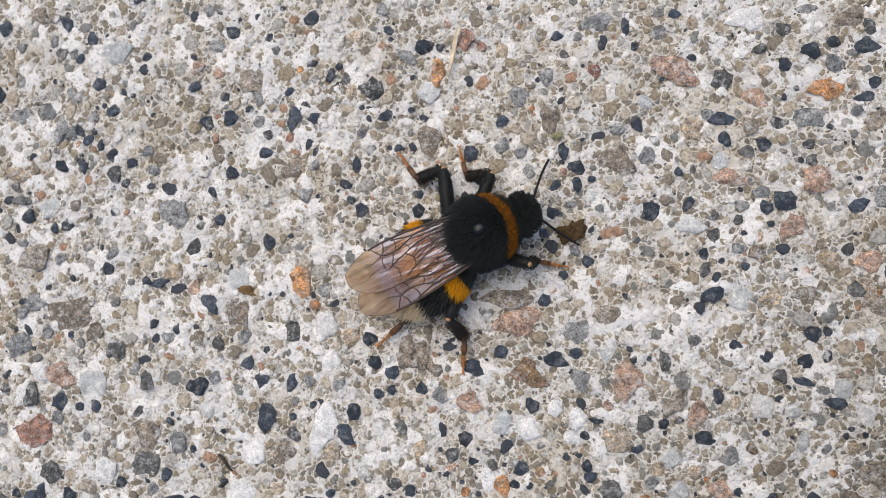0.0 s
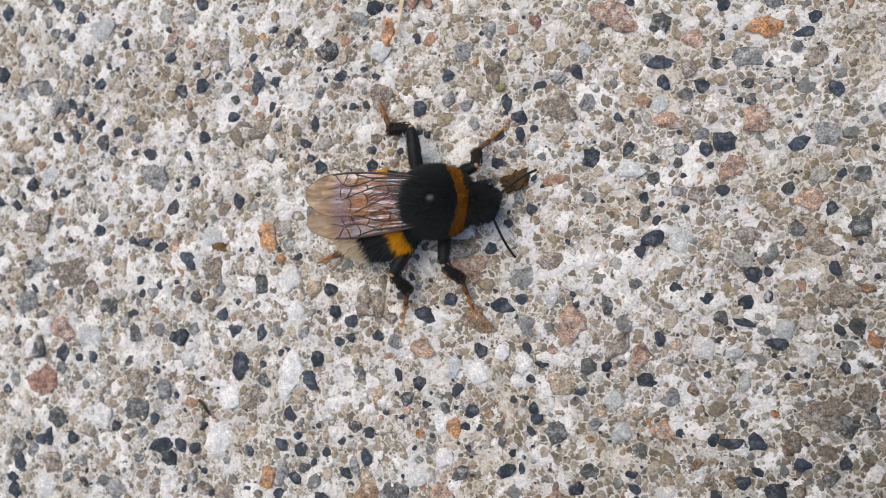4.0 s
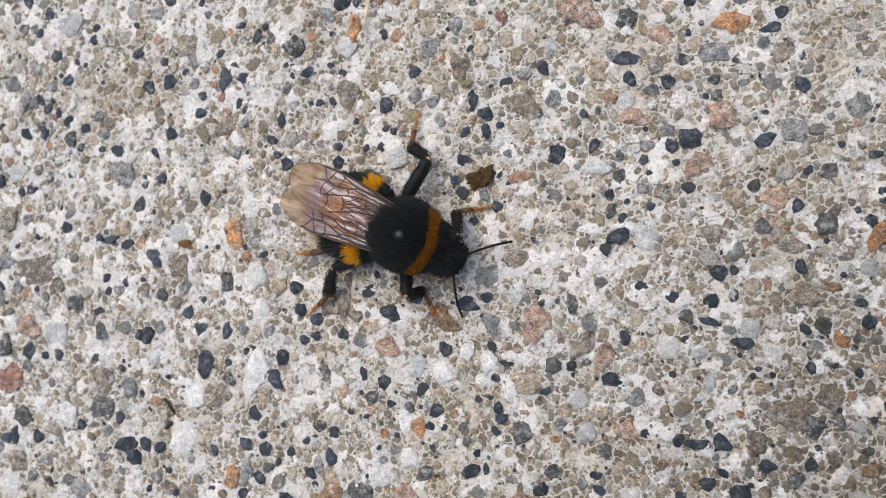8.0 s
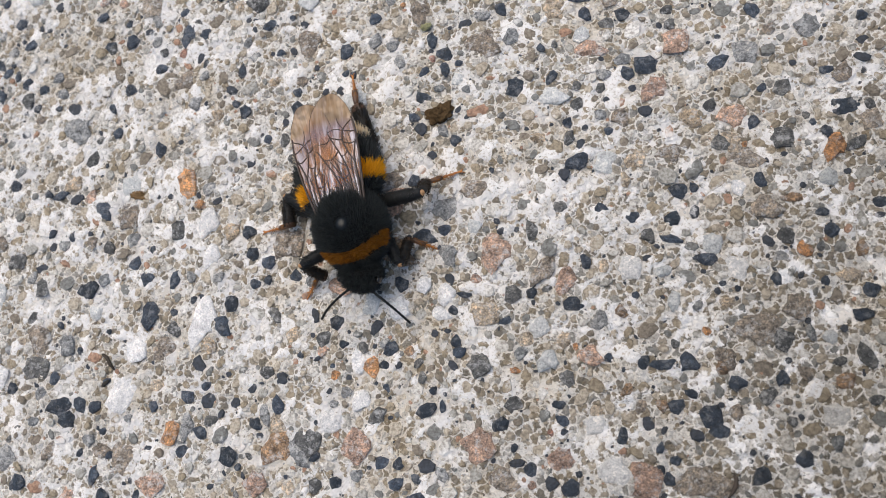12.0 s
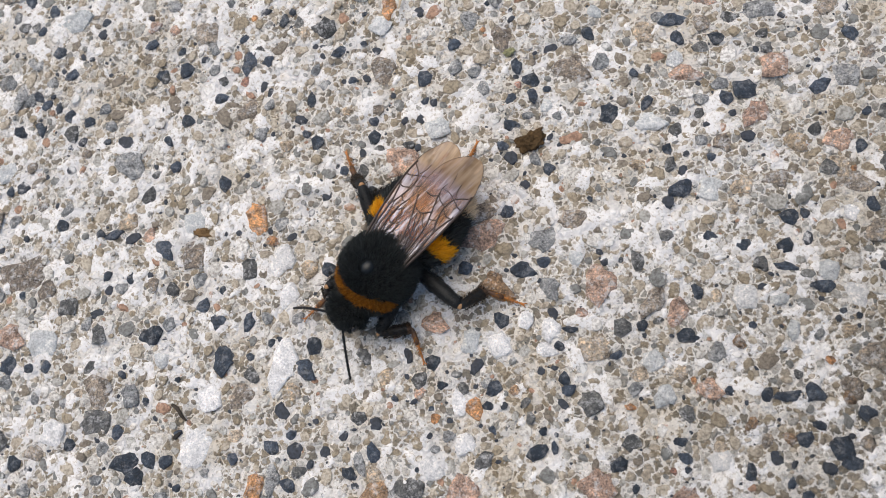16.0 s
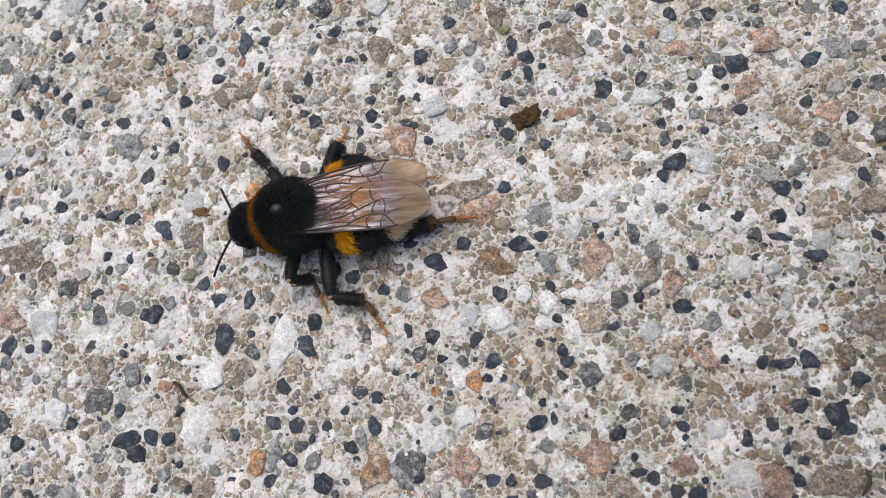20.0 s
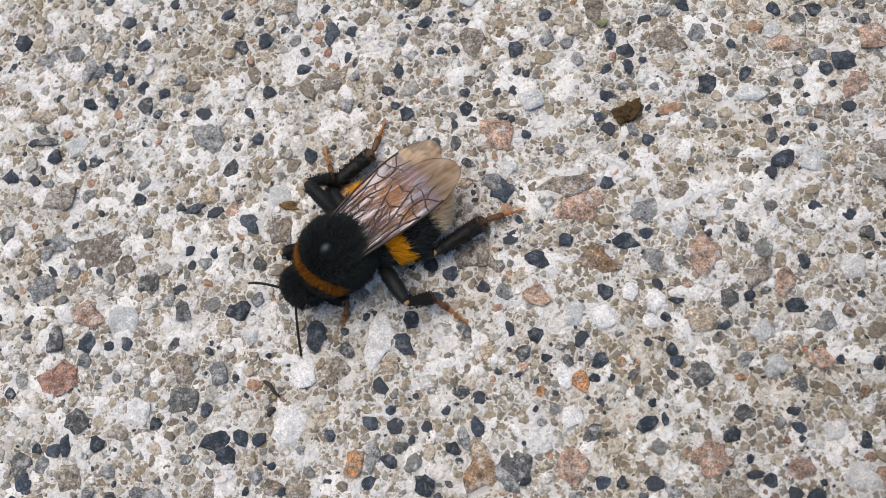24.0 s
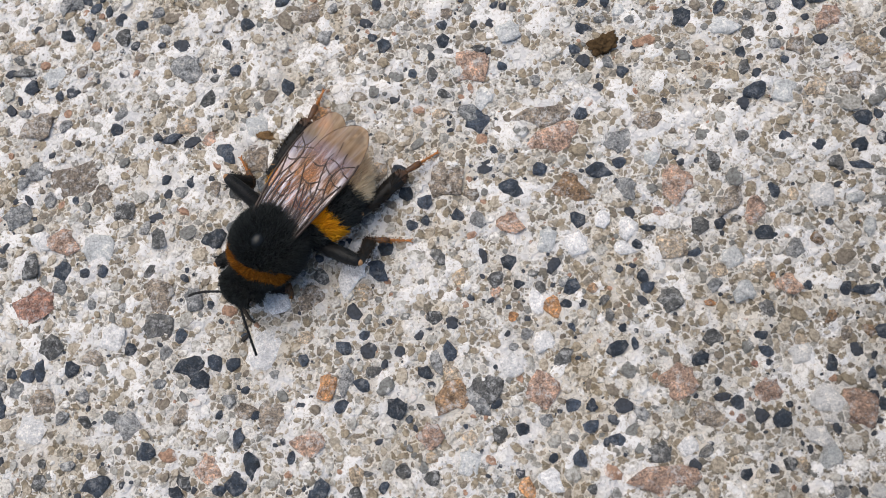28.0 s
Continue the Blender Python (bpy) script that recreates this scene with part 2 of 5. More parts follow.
FELT_TAIL = plain_material("buff_underfur", (0.42, 0.34, 0.23), 0.85)
HAIR_BLACK = hair_material("black_hair", (0.014, 0.016, 0.0165), (0.058, 0.065, 0.064))
HAIR_COLLAR = hair_material("ochre_hair", (0.17, 0.066, 0.009), (0.45, 0.185, 0.027))
HAIR_BAND = hair_material("golden_hair", (0.62, 0.27, 0.010), (0.85, 0.42, 0.020))
HAIR_TAIL = hair_material("buff_hair", (0.58, 0.45, 0.28), (0.80, 0.69, 0.51))
HAIR_LEG = hair_material("leg_fringe_hair", (0.010, 0.009, 0.008), (0.040, 0.029, 0.019))


def wing_material():
    """Smoky clear membrane: tinted see-through film with a wrinkled gloss, browner past the last cross veins."""
    m = bpy.data.materials.new("wing_membrane")
    m.use_nodes = True
    t = m.node_tree
    t.nodes.remove(t.nodes["Principled BSDF"])
    out = t.nodes["Material Output"]
    where = t.nodes.new("ShaderNodeTexCoord").outputs["Object"]
    sep = t.nodes.new("ShaderNodeSeparateXYZ")
    t.links.new(where, sep.inputs[0])
    along = t.nodes.new("ShaderNodeMapRange")
    for i, v in ((1, 0.0078), (2, 0.0092), (3, 0.0), (4, 1.0)):
        along.inputs[i].default_value = v
    t.links.new(sep.outputs["X"], along.inputs[0])
    tint = mixed(t, along.outputs[0], (0.84, 0.66, 0.50), (0.68, 0.50, 0.34))
    clear = t.nodes.new("ShaderNodeBsdfTransparent")
    t.links.new(tint, clear.inputs["Color"])
    film = t.nodes.new("ShaderNodeBsdfDiffuse")
    streak = t.nodes.new("ShaderNodeMapping")
    streak.inputs["Scale"].default_value = (0.22, 1.9, 1.0)
    t.links.new(where, streak.inputs["Vector"])
    tip_brown = mixed(t, ramp(t, noise_at(t, streak.outputs[0], 900.0, 2.0), [(0.38, (0.0,)), (0.62, (1.0,))]), (0.30, 0.205, 0.125), (0.52, 0.395, 0.275))
    reach = t.nodes.new("ShaderNodeMath")
    reach.operation = "MULTIPLY_ADD"
    t.links.new(noise_at(t, where, 420.0, 2.0), reach.inputs[0])
    reach.inputs[1].default_value = 0.0030
    t.links.new(sep.outputs["X"], reach.inputs[2])
    zone = t.nodes.new("ShaderNodeMath")
    zone.operation = "MULTIPLY"
    zone.inputs[1].default_value = 75.0
    t.links.new(reach.outputs[0], zone.inputs[0])
    # lavender paints in the sky's sheen, orange the golden band showing through
    sheen_hues = ramp(t, zone.outputs[0], [(0.15, (0.44, 0.42, 0.50)), (0.36, (0.50, 0.40, 0.38)), (0.50, (0.68, 0.34, 0.14)), (0.62, (0.54, 0.36, 0.27)), (0.76, (0.40, 0.37, 0.48))])
    t.links.new(mixed(t, along.outputs[0], sheen_hues, tip_brown), film.inputs["Color"])
    gloss = node(t, "ShaderNodeBsdfGlossy", Roughness=0.30)
    gloss.inputs["Color"].default_value = (0.85, 0.86, 1.0, 1)
    wrinkle = node(t, "ShaderNodeBump", Strength=0.9, Distance=0.00022)
    folds = noise_at(t, streak.outputs[0], 1100.0, 3.0)
    t.links.new(folds, wrinkle.inputs["Height"])
    t.links.new(wrinkle.outputs["Normal"], gloss.inputs["Normal"])
    body = t.nodes.new("ShaderNodeMixShader")
    span = t.nodes.new("ShaderNodeMath")
    span.operation = "MULTIPLY"
    span.inputs[1].default_value = 80.0
    t.links.new(sep.outputs["X"], span.inputs[0])
    t.links.new(ramp(t, span.outputs[0], [(0.10, (0.03,)), (0.30, (0.12,)), (0.42, (0.30,)), (0.58, (0.24,)), (0.78, (0.48,))]), body.inputs[0])
    t.links.new(clear.outputs[0], body.inputs[1])
    t.links.new(film.outputs[0], body.inputs[2])
    top = t.nodes.new("ShaderNodeMixShader")
    calm = t.nodes.new("ShaderNodeMapRange")
    for i, v in ((1, 0.0), (2, 1.0), (3, 1.0), (4, 0.30)):
        calm.inputs[i].default_value = v
    t.links.new(along.outputs[0], calm.inputs[0])
    shine = t.nodes.new("ShaderNodeMath")
    shine.operation = "MULTIPLY"
    t.links.new(ramp(t, folds, [(0.40, (0.006,)), (0.52, (0.03,)), (0.60, (0.14,)), (0.70, (0.26,))]), shine.inputs[0])
    t.links.new(calm.outputs[0], shine.inputs[1])
    t.links.new(shine.outputs[0], top.inputs[0])
    t.links.new(body.outputs[0], top.inputs[1])
    t.links.new(gloss.outputs[0], top.inputs[2])
    t.links.new(top.outputs[0], out.inputs["Surface"])
    return m


WING = wing_material()
VEIN = plain_material("wing_vein", (0.045, 0.026, 0.018), 0.45)


# ---- helpers of this scene ----
def linked(name, bm, mat, parent=None, label="", smooth=True):
    me = bpy.data.meshes.new(name)
    bm.to_mesh(me)
    bm.free()
    for one in mat if isinstance(mat, (list, tuple)) else [mat]:
        me.materials.append(one)
    me.polygons.foreach_set("use_smooth", [smooth] * len(me.polygons))
    ob = new(name, me)
    ob.parent = parent
    return tagged(ob, label)


def part(name, bm, mat, parent, label="", smooth=True):
    """One mesh part under a thing or under another part."""
    return linked(name, bm, mat, parent, label, smooth)


def raw(name, verts, faces, mats, parent=None, label="", smooth=False, slots=None):
    """A mesh from arrays of triangles."""
    me = bpy.data.meshes.new(name)
    me.vertices.add(len(verts))
    me.vertices.foreach_set("co", np.asarray(verts, dtype=np.float32).ravel())
    n = len(faces)
    me.loops.add(n * 3)
    me.polygons.add(n)
    me.loops.foreach_set("vertex_index", np.asarray(faces, dtype=np.int32).ravel())
    me.polygons.foreach_set("loop_start", np.arange(0, n * 3, 3, dtype=np.int32))
    me.polygons.foreach_set("use_smooth", np.full(n, smooth))
    for one in mats:
        me.materials.append(one)
    if slots is not None:
        me.polygons.foreach_set("material_index", np.asarray(slots, dtype=np.int32))
    me.update(calc_edges=True)
    ob = new(name, me)
    ob.parent = parent
    return tagged(ob, label)


def tube(bm, pts, radii, sides=8, flat=1.0):
    """A tapered tube along points; flat: its height against its width."""
    rings = []
    for i, p in enumerate(pts):
        d = (Vector(pts[min(i + 1, len(pts) - 1)]) - Vector(pts[max(i - 1, 0)])).normalized()
        side = d.cross(Vector((0, 0, 1)))
        side = side.normalized() if side.length > 1e-6 else Vector((0, 1, 0))
        up = side.cross(d)
        rings.append([bm.verts.new(Vector(p) + radii[i] * (math.cos(a) * side + flat * math.sin(a) * up))
                      for a in (2 * math.pi * k / sides for k in range(sides))])
    for a, b in zip(rings, rings[1:]):
        for k in range(sides):
            bm.faces.new((a[k], a[(k + 1) % sides], b[(k + 1) % sides], b[k]))
    for ring in (rings[0][::-1], rings[-1]):
        bm.faces.new(ring)


def ball(bm, centre, radii, turn=None, u=18, v=12):
    m = Matrix.Translation(centre) @ (turn or Matrix()) @ Matrix.Diagonal((*radii, 1))
    bmesh.ops.create_uvsphere(bm, u_segments=u, v_segments=v, radius=1, matrix=m)


# ---- the paving: a weathered exposed-aggregate concrete sheet ----
X0, X1, Y0, Y1 = -84.0, 50.0, -46.0, 46.0


def value_noise(x, y, cell, seed):
    g = np.random.RandomState(seed).rand(256, 256)
    u, v = x / cell + 1000, y / cell + 1000
    i, j = np.floor(u).astype(int), np.floor(v).astype(int)
    fu, fv = u - i, v - j
    fu, fv = fu * fu * (3 - 2 * fu), fv * fv * (3 - 2 * fv)
    a, b = g[i % 256, j % 256], g[(i + 1) % 256, j % 256]
    c, d = g[i % 256, (j + 1) % 256], g[(i + 1) % 256, (j + 1) % 256]
    return (a * (1 - fu) + b * fu) * (1 - fv) + (c * (1 - fu) + d * fu) * fv - 0.5


def height(x, y):
    """The worn relief of the concrete, in millimetres."""
    return 0.34 * value_noise(x, y, 3.1, 1) + 0.40 * value_noise(x, y, 1.15, 2) + 0.26 * value_noise(x, y, 0.52, 3)


def build_pavement():
    step = 0.25
    xs, ys = np.arange(X0, X1 + 0.01, step), np.arange(Y0, Y1 + 0.01, step)
    gx, gy = np.meshgrid(xs, ys)
    fade = np.clip(np.minimum.reduce([gx - X0, X1 - gx, gy - Y0, Y1 - gy]) / 3.0, 0, 1)
    gz = height(gx, gy) * fade
    verts = np.stack([gx, gy, gz], -1).reshape(-1, 3) * MM
    nx, ny = len(xs), len(ys)
    idx = np.arange(nx * ny).reshape(ny, nx)
    a, b, c, d = idx[:-1, :-1].ravel(), idx[:-1, 1:].ravel(), idx[1:, 1:].ravel(), idx[1:, :-1].ravel()
    faces = np.concatenate([np.stack([a, b, c], -1), np.stack([a, c, d], -1)])
    base, far = len(verts), 60.0
    rim = [(xs[0], ys[0]), (xs[-1], ys[0]), (xs[-1], ys[-1]), (xs[0], ys[-1])]
    outer = [(x * MM, y * MM, 0) for x, y in rim] + [(-far, -far, 0), (far, -far, 0), (far, far, 0), (-far, far, 0)]
    ring = []
    for k in range(4):
        n = (k + 1) % 4
        ring += [(base + k, base + 4 + k, base + 4 + n), (base + k, base + 4 + n, base + n)]
    ob = raw("pavement", np.concatenate([verts, outer]), np.concatenate([faces, ring]), [CEMENT],
             label="weathered exposed-aggregate concrete paving with mixed pebbles", smooth=True)
    return tagged(ob, category="pavement", kind="structure")


pavement = build_pavement()


# ---- the bumblebee ----
def hairs(name, parent, mat, points, normals, length, lean, width=0.035, seed=1, label=""):
    """Tapered bent hairs of three triangles each; lean is the way they are combed."""
    rnd = np.random.RandomState(seed)
    n = len(points)
    d = normals + np.asarray(lean) + rnd.normal(0, 0.28, (n, 3))
    d /= np.linalg.norm(d, axis=1)[:, None]
    side = np.cross(d, rnd.normal(0, 1, (n, 3)))
    side /= np.linalg.norm(side, axis=1)[:, None]
    ln = (length * rnd.uniform(0.55, 1.15, n))[:, None]
    d2 = d + 0.35 * np.asarray(lean) + rnd.normal(0, 0.15, (n, 3))
    d2 /= np.linalg.norm(d2, axis=1)[:, None]
    w = width * rnd.uniform(0.7, 1.2, n)[:, None]
    mid = points + d * ln * 0.5
    tip = mid + d2 * ln * 0.5
    verts = np.stack([points - side * w, points + side * w, mid - side * w * 0.7, mid + side * w * 0.7, tip], 1).reshape(-1, 3) * MM
    k = np.arange(n)[:, None] * 5
    faces = np.concatenate([k + [0, 1, 3], k + [0, 3, 2], k + [2, 3, 4]])
    return raw(name, verts, faces, [mat], parent, label)


def shell(n, centre, radii, seed, keep):
    """Random points and normals of an ellipsoid, those for which keep(unit vectors) holds."""
    rnd = np.random.RandomState(seed)
    u = rnd.normal(0, 1, (n, 3))
    u /= np.linalg.norm(u, axis=1)[:, None]
    u = u[keep(u)]
    r = np.asarray(radii)
    nrm = u / r
    nrm /= np.linalg.norm(nrm, axis=1)[:, None]
    return np.asarray(centre) + u * r, nrm


WAIST = (-2.2, 0.0, 3.2)
ABDOMEN_X0, ABDOMEN_X1 = 0.0, -9.5


def abdomen_ring(s):
    """Centre height, half width and half height of the abdomen at s from its waist (0) to its tip (1)."""
    swell = max(1e-4, 1 - abs(2 * (0.5 + 0.5 * (2 * s - 1)) - 1 + 0.06) ** 2.3) ** 0.5 if 0 < s < 1 else 0.02
    return 0.1 - 1.4 * s * s, 4.55 * swell * (1 - 0.27 * s), 2.55 * swell * (1 - 0.28 * s)


def abdomen_points(n, s0, s1, seed):
    rnd = np.random.RandomState(seed)
    s = rnd.uniform(s0, s1, n)
    a = rnd.uniform(0, 2 * math.pi, n)
    pts, nrm = np.zeros((n, 3)), np.zeros((n, 3))
    for i in range(n):
        z, w, h = abdomen_ring(s[i])
        w2 = abdomen_ring(min(0.999, s[i] + 0.01))[1]
        pts[i] = ABDOMEN_X0 + (ABDOMEN_X1 - ABDOMEN_X0) * s[i], w * math.cos(a[i]), z + h * math.sin(a[i])
        slope = (w2 - w) / (0.01 * (ABDOMEN_X0 - ABDOMEN_X1))
        nrm[i] = slope, math.cos(a[i]) / 1.0, math.sin(a[i]) * 3.75 / 2.55
    nrm /= np.linalg.norm(nrm, axis=1)[:, None]
    return pts, nrm


def build_abdomen(bee):
    bm = bmesh.new()
    rings, sides, last = [], 28, 40
    for i in range(last + 1):
        s = min(0.998, max(0.002, i / last))
        z, w, h = abdomen_ring(s)
        groove = 1 - 0.018 * (i % 7 == 0)
        rings.append([bm.verts.new(Vector((ABDOMEN_X0 + (ABDOMEN_X1 - ABDOMEN_X0) * s, w * groove * math.cos(a), z + h * groove * math.sin(a))) * MM)
                      for a in (2 * math.pi * k / sides for k in range(sides))])
    for i, (a, b) in enumerate(zip(rings, rings[1:])):
        s = (i + 0.5) / last
        for k in range(sides):
            f = bm.faces.new((a[k], b[k], b[(k + 1) % sides], a[(k + 1) % sides]))
            f.material_index = 1 if 0.19 < s < 0.36 else 2 if s > 0.67 else 0
    bm.faces.new(rings[0])
    bm.faces.new(rings[-1][::-1])
    ab = part("abdomen", bm, [FELT_BLACK, FELT_BAND, FELT_TAIL], bee, "black abdomen with a golden band and a buff tail")
    back = (-0.85, 0, -0.1)
    for n, s0, s1, name, mat, ln, seed in (
            (2900, 0.02, 0.20, "black_fur", HAIR_BLACK, 0.75, 21), (3200, 0.19, 0.355, "golden_band_fur", HAIR_BAND, 0.85, 22),
            (4900, 0.345, 0.69, "black_fur", HAIR_BLACK, 0.85, 23), (4200, 0.66, 0.99, "buff_tail_fur", HAIR_TAIL, 1.15, 24)):
        p, q = abdomen_points(n, s0, s1, seed)
        hairs(name, ab, mat, p, q, ln, back, 0.04, seed)
    return ab


THORAX, THORAX_R = (-0.15, 0.0, 4.15), (3.75, 3.3, 2.95)


def in_collar(u):
    """The ochre collar on the unit ball of the thorax: it sweeps backwards down the flanks."""
    along = u[..., 0] + 0.42 * u[..., 1] ** 2
    return (along > 0.69) & (along < 0.91) & (u[..., 2] > -0.15)


def build_thorax(bee):
    bm = bmesh.new()
    ball(bm, Vector(THORAX) * MM, [r * MM for r in THORAX_R], u=32, v=24)
    for f in bm.faces:
        unit = (np.array(f.calc_center_median()) / MM - THORAX) / THORAX_R
        f.material_index = int(in_collar(unit))
    th = part("thorax", bm, [FELT_BLACK, FELT_COLLAR], bee, "black furry thorax with an ochre collar")
    bald = lambda u: (u[:, 2] < 0.5) | (np.hypot(u[:, 1], u[:, 0] - 0.08) > 0.19)
    p, q = shell(40000, THORAX, THORAX_R, 31, lambda u: ~in_collar(u) & bald(u))
    hairs("black_fur", th, HAIR_BLACK, p, q, 0.62, (-0.45, 0, 0.0), 0.022, 31)
    p, q = shell(20000, THORAX, THORAX_R, 32, in_collar)
    hairs("ochre_collar", th, HAIR_COLLAR, p, q, 0.42, (-0.15, 0, 0.25), 0.032, 32)
    bm = bmesh.new()
    ball(bm, Vector((0.1, 0, 6.45)) * MM, (1.0 * MM, 0.9 * MM, 0.86 * MM), None, 28, 20)
    part("bald_shield", bm, BALD, th, "small bare glossy patch on the thorax")
    return th


def build_head(bee):
    """Its own space has its origin at the neck and looks along x."""
    bm = bmesh.new()
    ball(bm, Vector((1.2, 0, -0.2)) * MM, (1.35 * MM, 1.9 * MM, 1.75 * MM), pose(0, 0, 0, 0, 28, 0), 24, 16)
    ball(bm, Vector((2.0, 0, -1.5)) * MM, (0.75 * MM, 0.95 * MM, 1.2 * MM), pose(0, 0, 0, 0, 28, 0), 18, 12)
    head = part("head", bm, CHITIN, bee, "black hairy head bent towards the ground")
    for s in (1, -1):
        bm = bmesh.new()
        ball(bm, Vector((1.4, s * 1.58, -0.25)) * MM, (0.52 * MM, 0.42 * MM, 1.2 * MM), pose(0, 0, 0, s * -12, 24, s * 14), 18, 14)
        part("eye", bm, EYE, head, "glossy black compound eye")
        bm = bmesh.new()
        scape = [(2.1, s * 0.45, -0.1), (2.5, s * 0.85, 0.1), (2.85, s * 1.35, 0.2)]
        tube(bm, [Vector(p) * MM for p in scape], [0.13 * MM, 0.10 * MM, 0.12 * MM])
        rod = [Vector((2.85 + 0.27 * k, s * (1.35 + 0.38 * k - 0.008 * k * k), 0.2 - 0.06 * k - 0.012 * k * k)) * MM for k in range(11)]
        pts, rad = [], []
        for k, (a, b) in enumerate(zip(rod, rod[1:])):
            for f, r in ((0.05, 0.095), (0.5, 0.135), (0.95, 0.115)):
                pts.append(a.lerp(b, f))
                rad.append(r * MM)
        tube(bm, pts, rad)
        part("antenna", bm, CHITIN, head, "thin elbowed black antenna")
        bm = bmesh.new()
        tube(bm, [Vector(p) * MM for p in ((2.2, s * 0.65, -2.1), (2.45, s * 0.5, -2.6), (2.5, s * 0.12, -2.9))], [0.32 * MM, 0.26 * MM, 0.10 * MM], 8, 0.6)
        part("mandible", bm, CHITIN, head)
    p, q = shell(11000, (1.25, 0, -0.1), (1.4, 1.9, 1.75), 41, lambda u: (u[:, 2] > -0.5) & ((np.abs(u[:, 1]) < 0.80) | (u[:, 0] < 0.1)))
    hairs("black_fur", head, HAIR_BLACK, p, q, 0.50, (0.15, 0, 0.1), 0.026, 41)
    return head


def wing_edge(s, width):
    """Where the leading and the trailing edge lie at s along a wing, with a rounded tip."""
    lead = -0.10 * width * math.sin(math.pi * s * 0.9)
    trail = width * (0.12 + 0.88 * min(1, s / 0.42) ** 0.45) - 0.05 * width * math.sin(math.pi * s * 1.6)
    if s > 0.60:
        k = max(0.0, 1 - ((s - 0.60) / 0.40) ** 2.1) ** 0.5
        lead, trail = (0.40 * width + (e - 0.40 * width) * k for e in (lead, trail))
    return lead, trail


def wing_camber(s, v, width):
    return 0.35 * math.sin(math.pi * min(1, s * 1.1)) * (1 - ((v / width) - 0.45) ** 2) + 0.05 * math.sin(9 * s + 5 * v) + 0.02 * math.sin(15 * v / width + 3 * s)


def build_wing(bee, name, length, width, side, root, yaw, pitch, roll, veins, label):
    """A wing in its own space: x from root to tip, leading edge outwards."""
    bm = bmesh.new()
    rows, cols, grid = 44, 12, []
    for i in range(rows + 1):
        s = math.sin(0.5 * math.pi * i / rows) if i > rows * 0.55 else i / rows * math.sin(0.5 * math.pi * 0.55) / 0.55
        a, b = wing_edge(min(s, 0.9995), width)
        line = []
        for j in range(cols + 1):
            v = a + (b - a) * j / cols
            line.append(bm.verts.new(Vector((length * s, side * v, wing_camber(s, v, width))) * MM))
        grid.append(line)
    for i in range(rows):
        for j in range(cols):
            bm.faces.new((grid[i][j], grid[i + 1][j], grid[i + 1][j + 1], grid[i][j + 1]))
    wing = part(name, bm, WING, bee, label)
    wing.matrix_basis = pose(*(c * MM for c in root), roll, pitch, yaw)
    for path, r in veins:
        bm = bmesh.new()
        ctrl = [Vector((0.93 * s, f, 0)) for s, f in path]
        ctrl = [2 * ctrl[0] - ctrl[1]] + ctrl + [2 * ctrl[-1] - ctrl[-2]]
        pts = []
        for p0, p1, p2, p3 in zip(ctrl, ctrl[1:], ctrl[2:], ctrl[3:]):
            for k in range(7):
                u = k / 6
                q = 0.5 * (2 * p1 + (p2 - p0) * u + (2 * p0 - 5 * p1 + 4 * p2 - p3) * u * u + (3 * p1 - p0 - 3 * p2 + p3) * u ** 3)
                if k == 6 and p2 is not ctrl[-2]:
                    continue
                a, b = wing_edge(max(0.0, q.x), width)
                v = a + (b - a) * q.y
                pts.append(Vector((length * q.x, side * v, wing_camber(q.x, v, width) + 0.012)) * MM)
        tube(bm, pts, [1.2 * r * MM * (1 - 0.25 * k / len(pts)) for k in range(len(pts))], 6)
        part("vein", bm, VEIN, wing)
    return wing


FORE_VEINS = (
    (((0.0, 0.03), (0.3, 0.02), (0.6, 0.02), (0.80, 0.03)), 0.10), (((0.02, 0.16), (0.20, 0.13), (0.40, 0.14), (0.58, 0.06)), 0.08),
    (((0.02, 0.45), (0.22, 0.36), (0.40, 0.38), (0.54, 0.50), (0.66, 0.60)), 0.07), (((0.02, 0.82), (0.22, 0.72), (0.42, 0.80), (0.55, 0.93)), 0.065),
    (((0.38, 0.14), (0.48, 0.26), (0.60, 0.33), (0.70, 0.27), (0.77, 0.06)), 0.06), (((0.48, 0.26), (0.45, 0.36), (0.46, 0.44)), 0.055),
    (((0.60, 0.33), (0.61, 0.45), (0.64, 0.58)), 0.055), (((0.56, 0.05), (0.55, 0.18), (0.575, 0.32)), 0.055), (((0.66, 0.04), (0.665, 0.16), (0.69, 0.28)), 0.055),
    (((0.27, 0.37), (0.25, 0.52), (0.29, 0.74)), 0.055), (((0.50, 0.46), (0.44, 0.62), (0.45, 0.82)), 0.055), (((0.29, 0.55), (0.38, 0.58), (0.45, 0.62)), 0.045),
    (((0.64, 0.58), (0.60, 0.70), (0.60, 0.86)), 0.05), (((0.70, 0.27), (0.76, 0.34), (0.82, 0.36)), 0.04),
    (((0.04, 0.28), (0.16, 0.24), (0.30, 0.25), (0.42, 0.20)), 0.05), (((0.05, 0.62), (0.18, 0.55), (0.30, 0.60), (0.42, 0.70)), 0.05),
    (((0.64, 0.58), (0.70, 0.62), (0.76, 0.60)), 0.04), (((0.69, 0.28), (0.71, 0.45), (0.70, 0.62)), 0.045), (((0.36, 0.38), (0.40, 0.50), (0.46, 0.58)), 0.045),
    (((0.80, 0.0), (0.92, 0.0), (1.02, 0.0), (1.07, 0.0)), 0.022), (((0.50, 1.0), (0.72, 1.0), (0.92, 1.0), (1.02, 1.0), (1.07, 1.0)), 0.022))
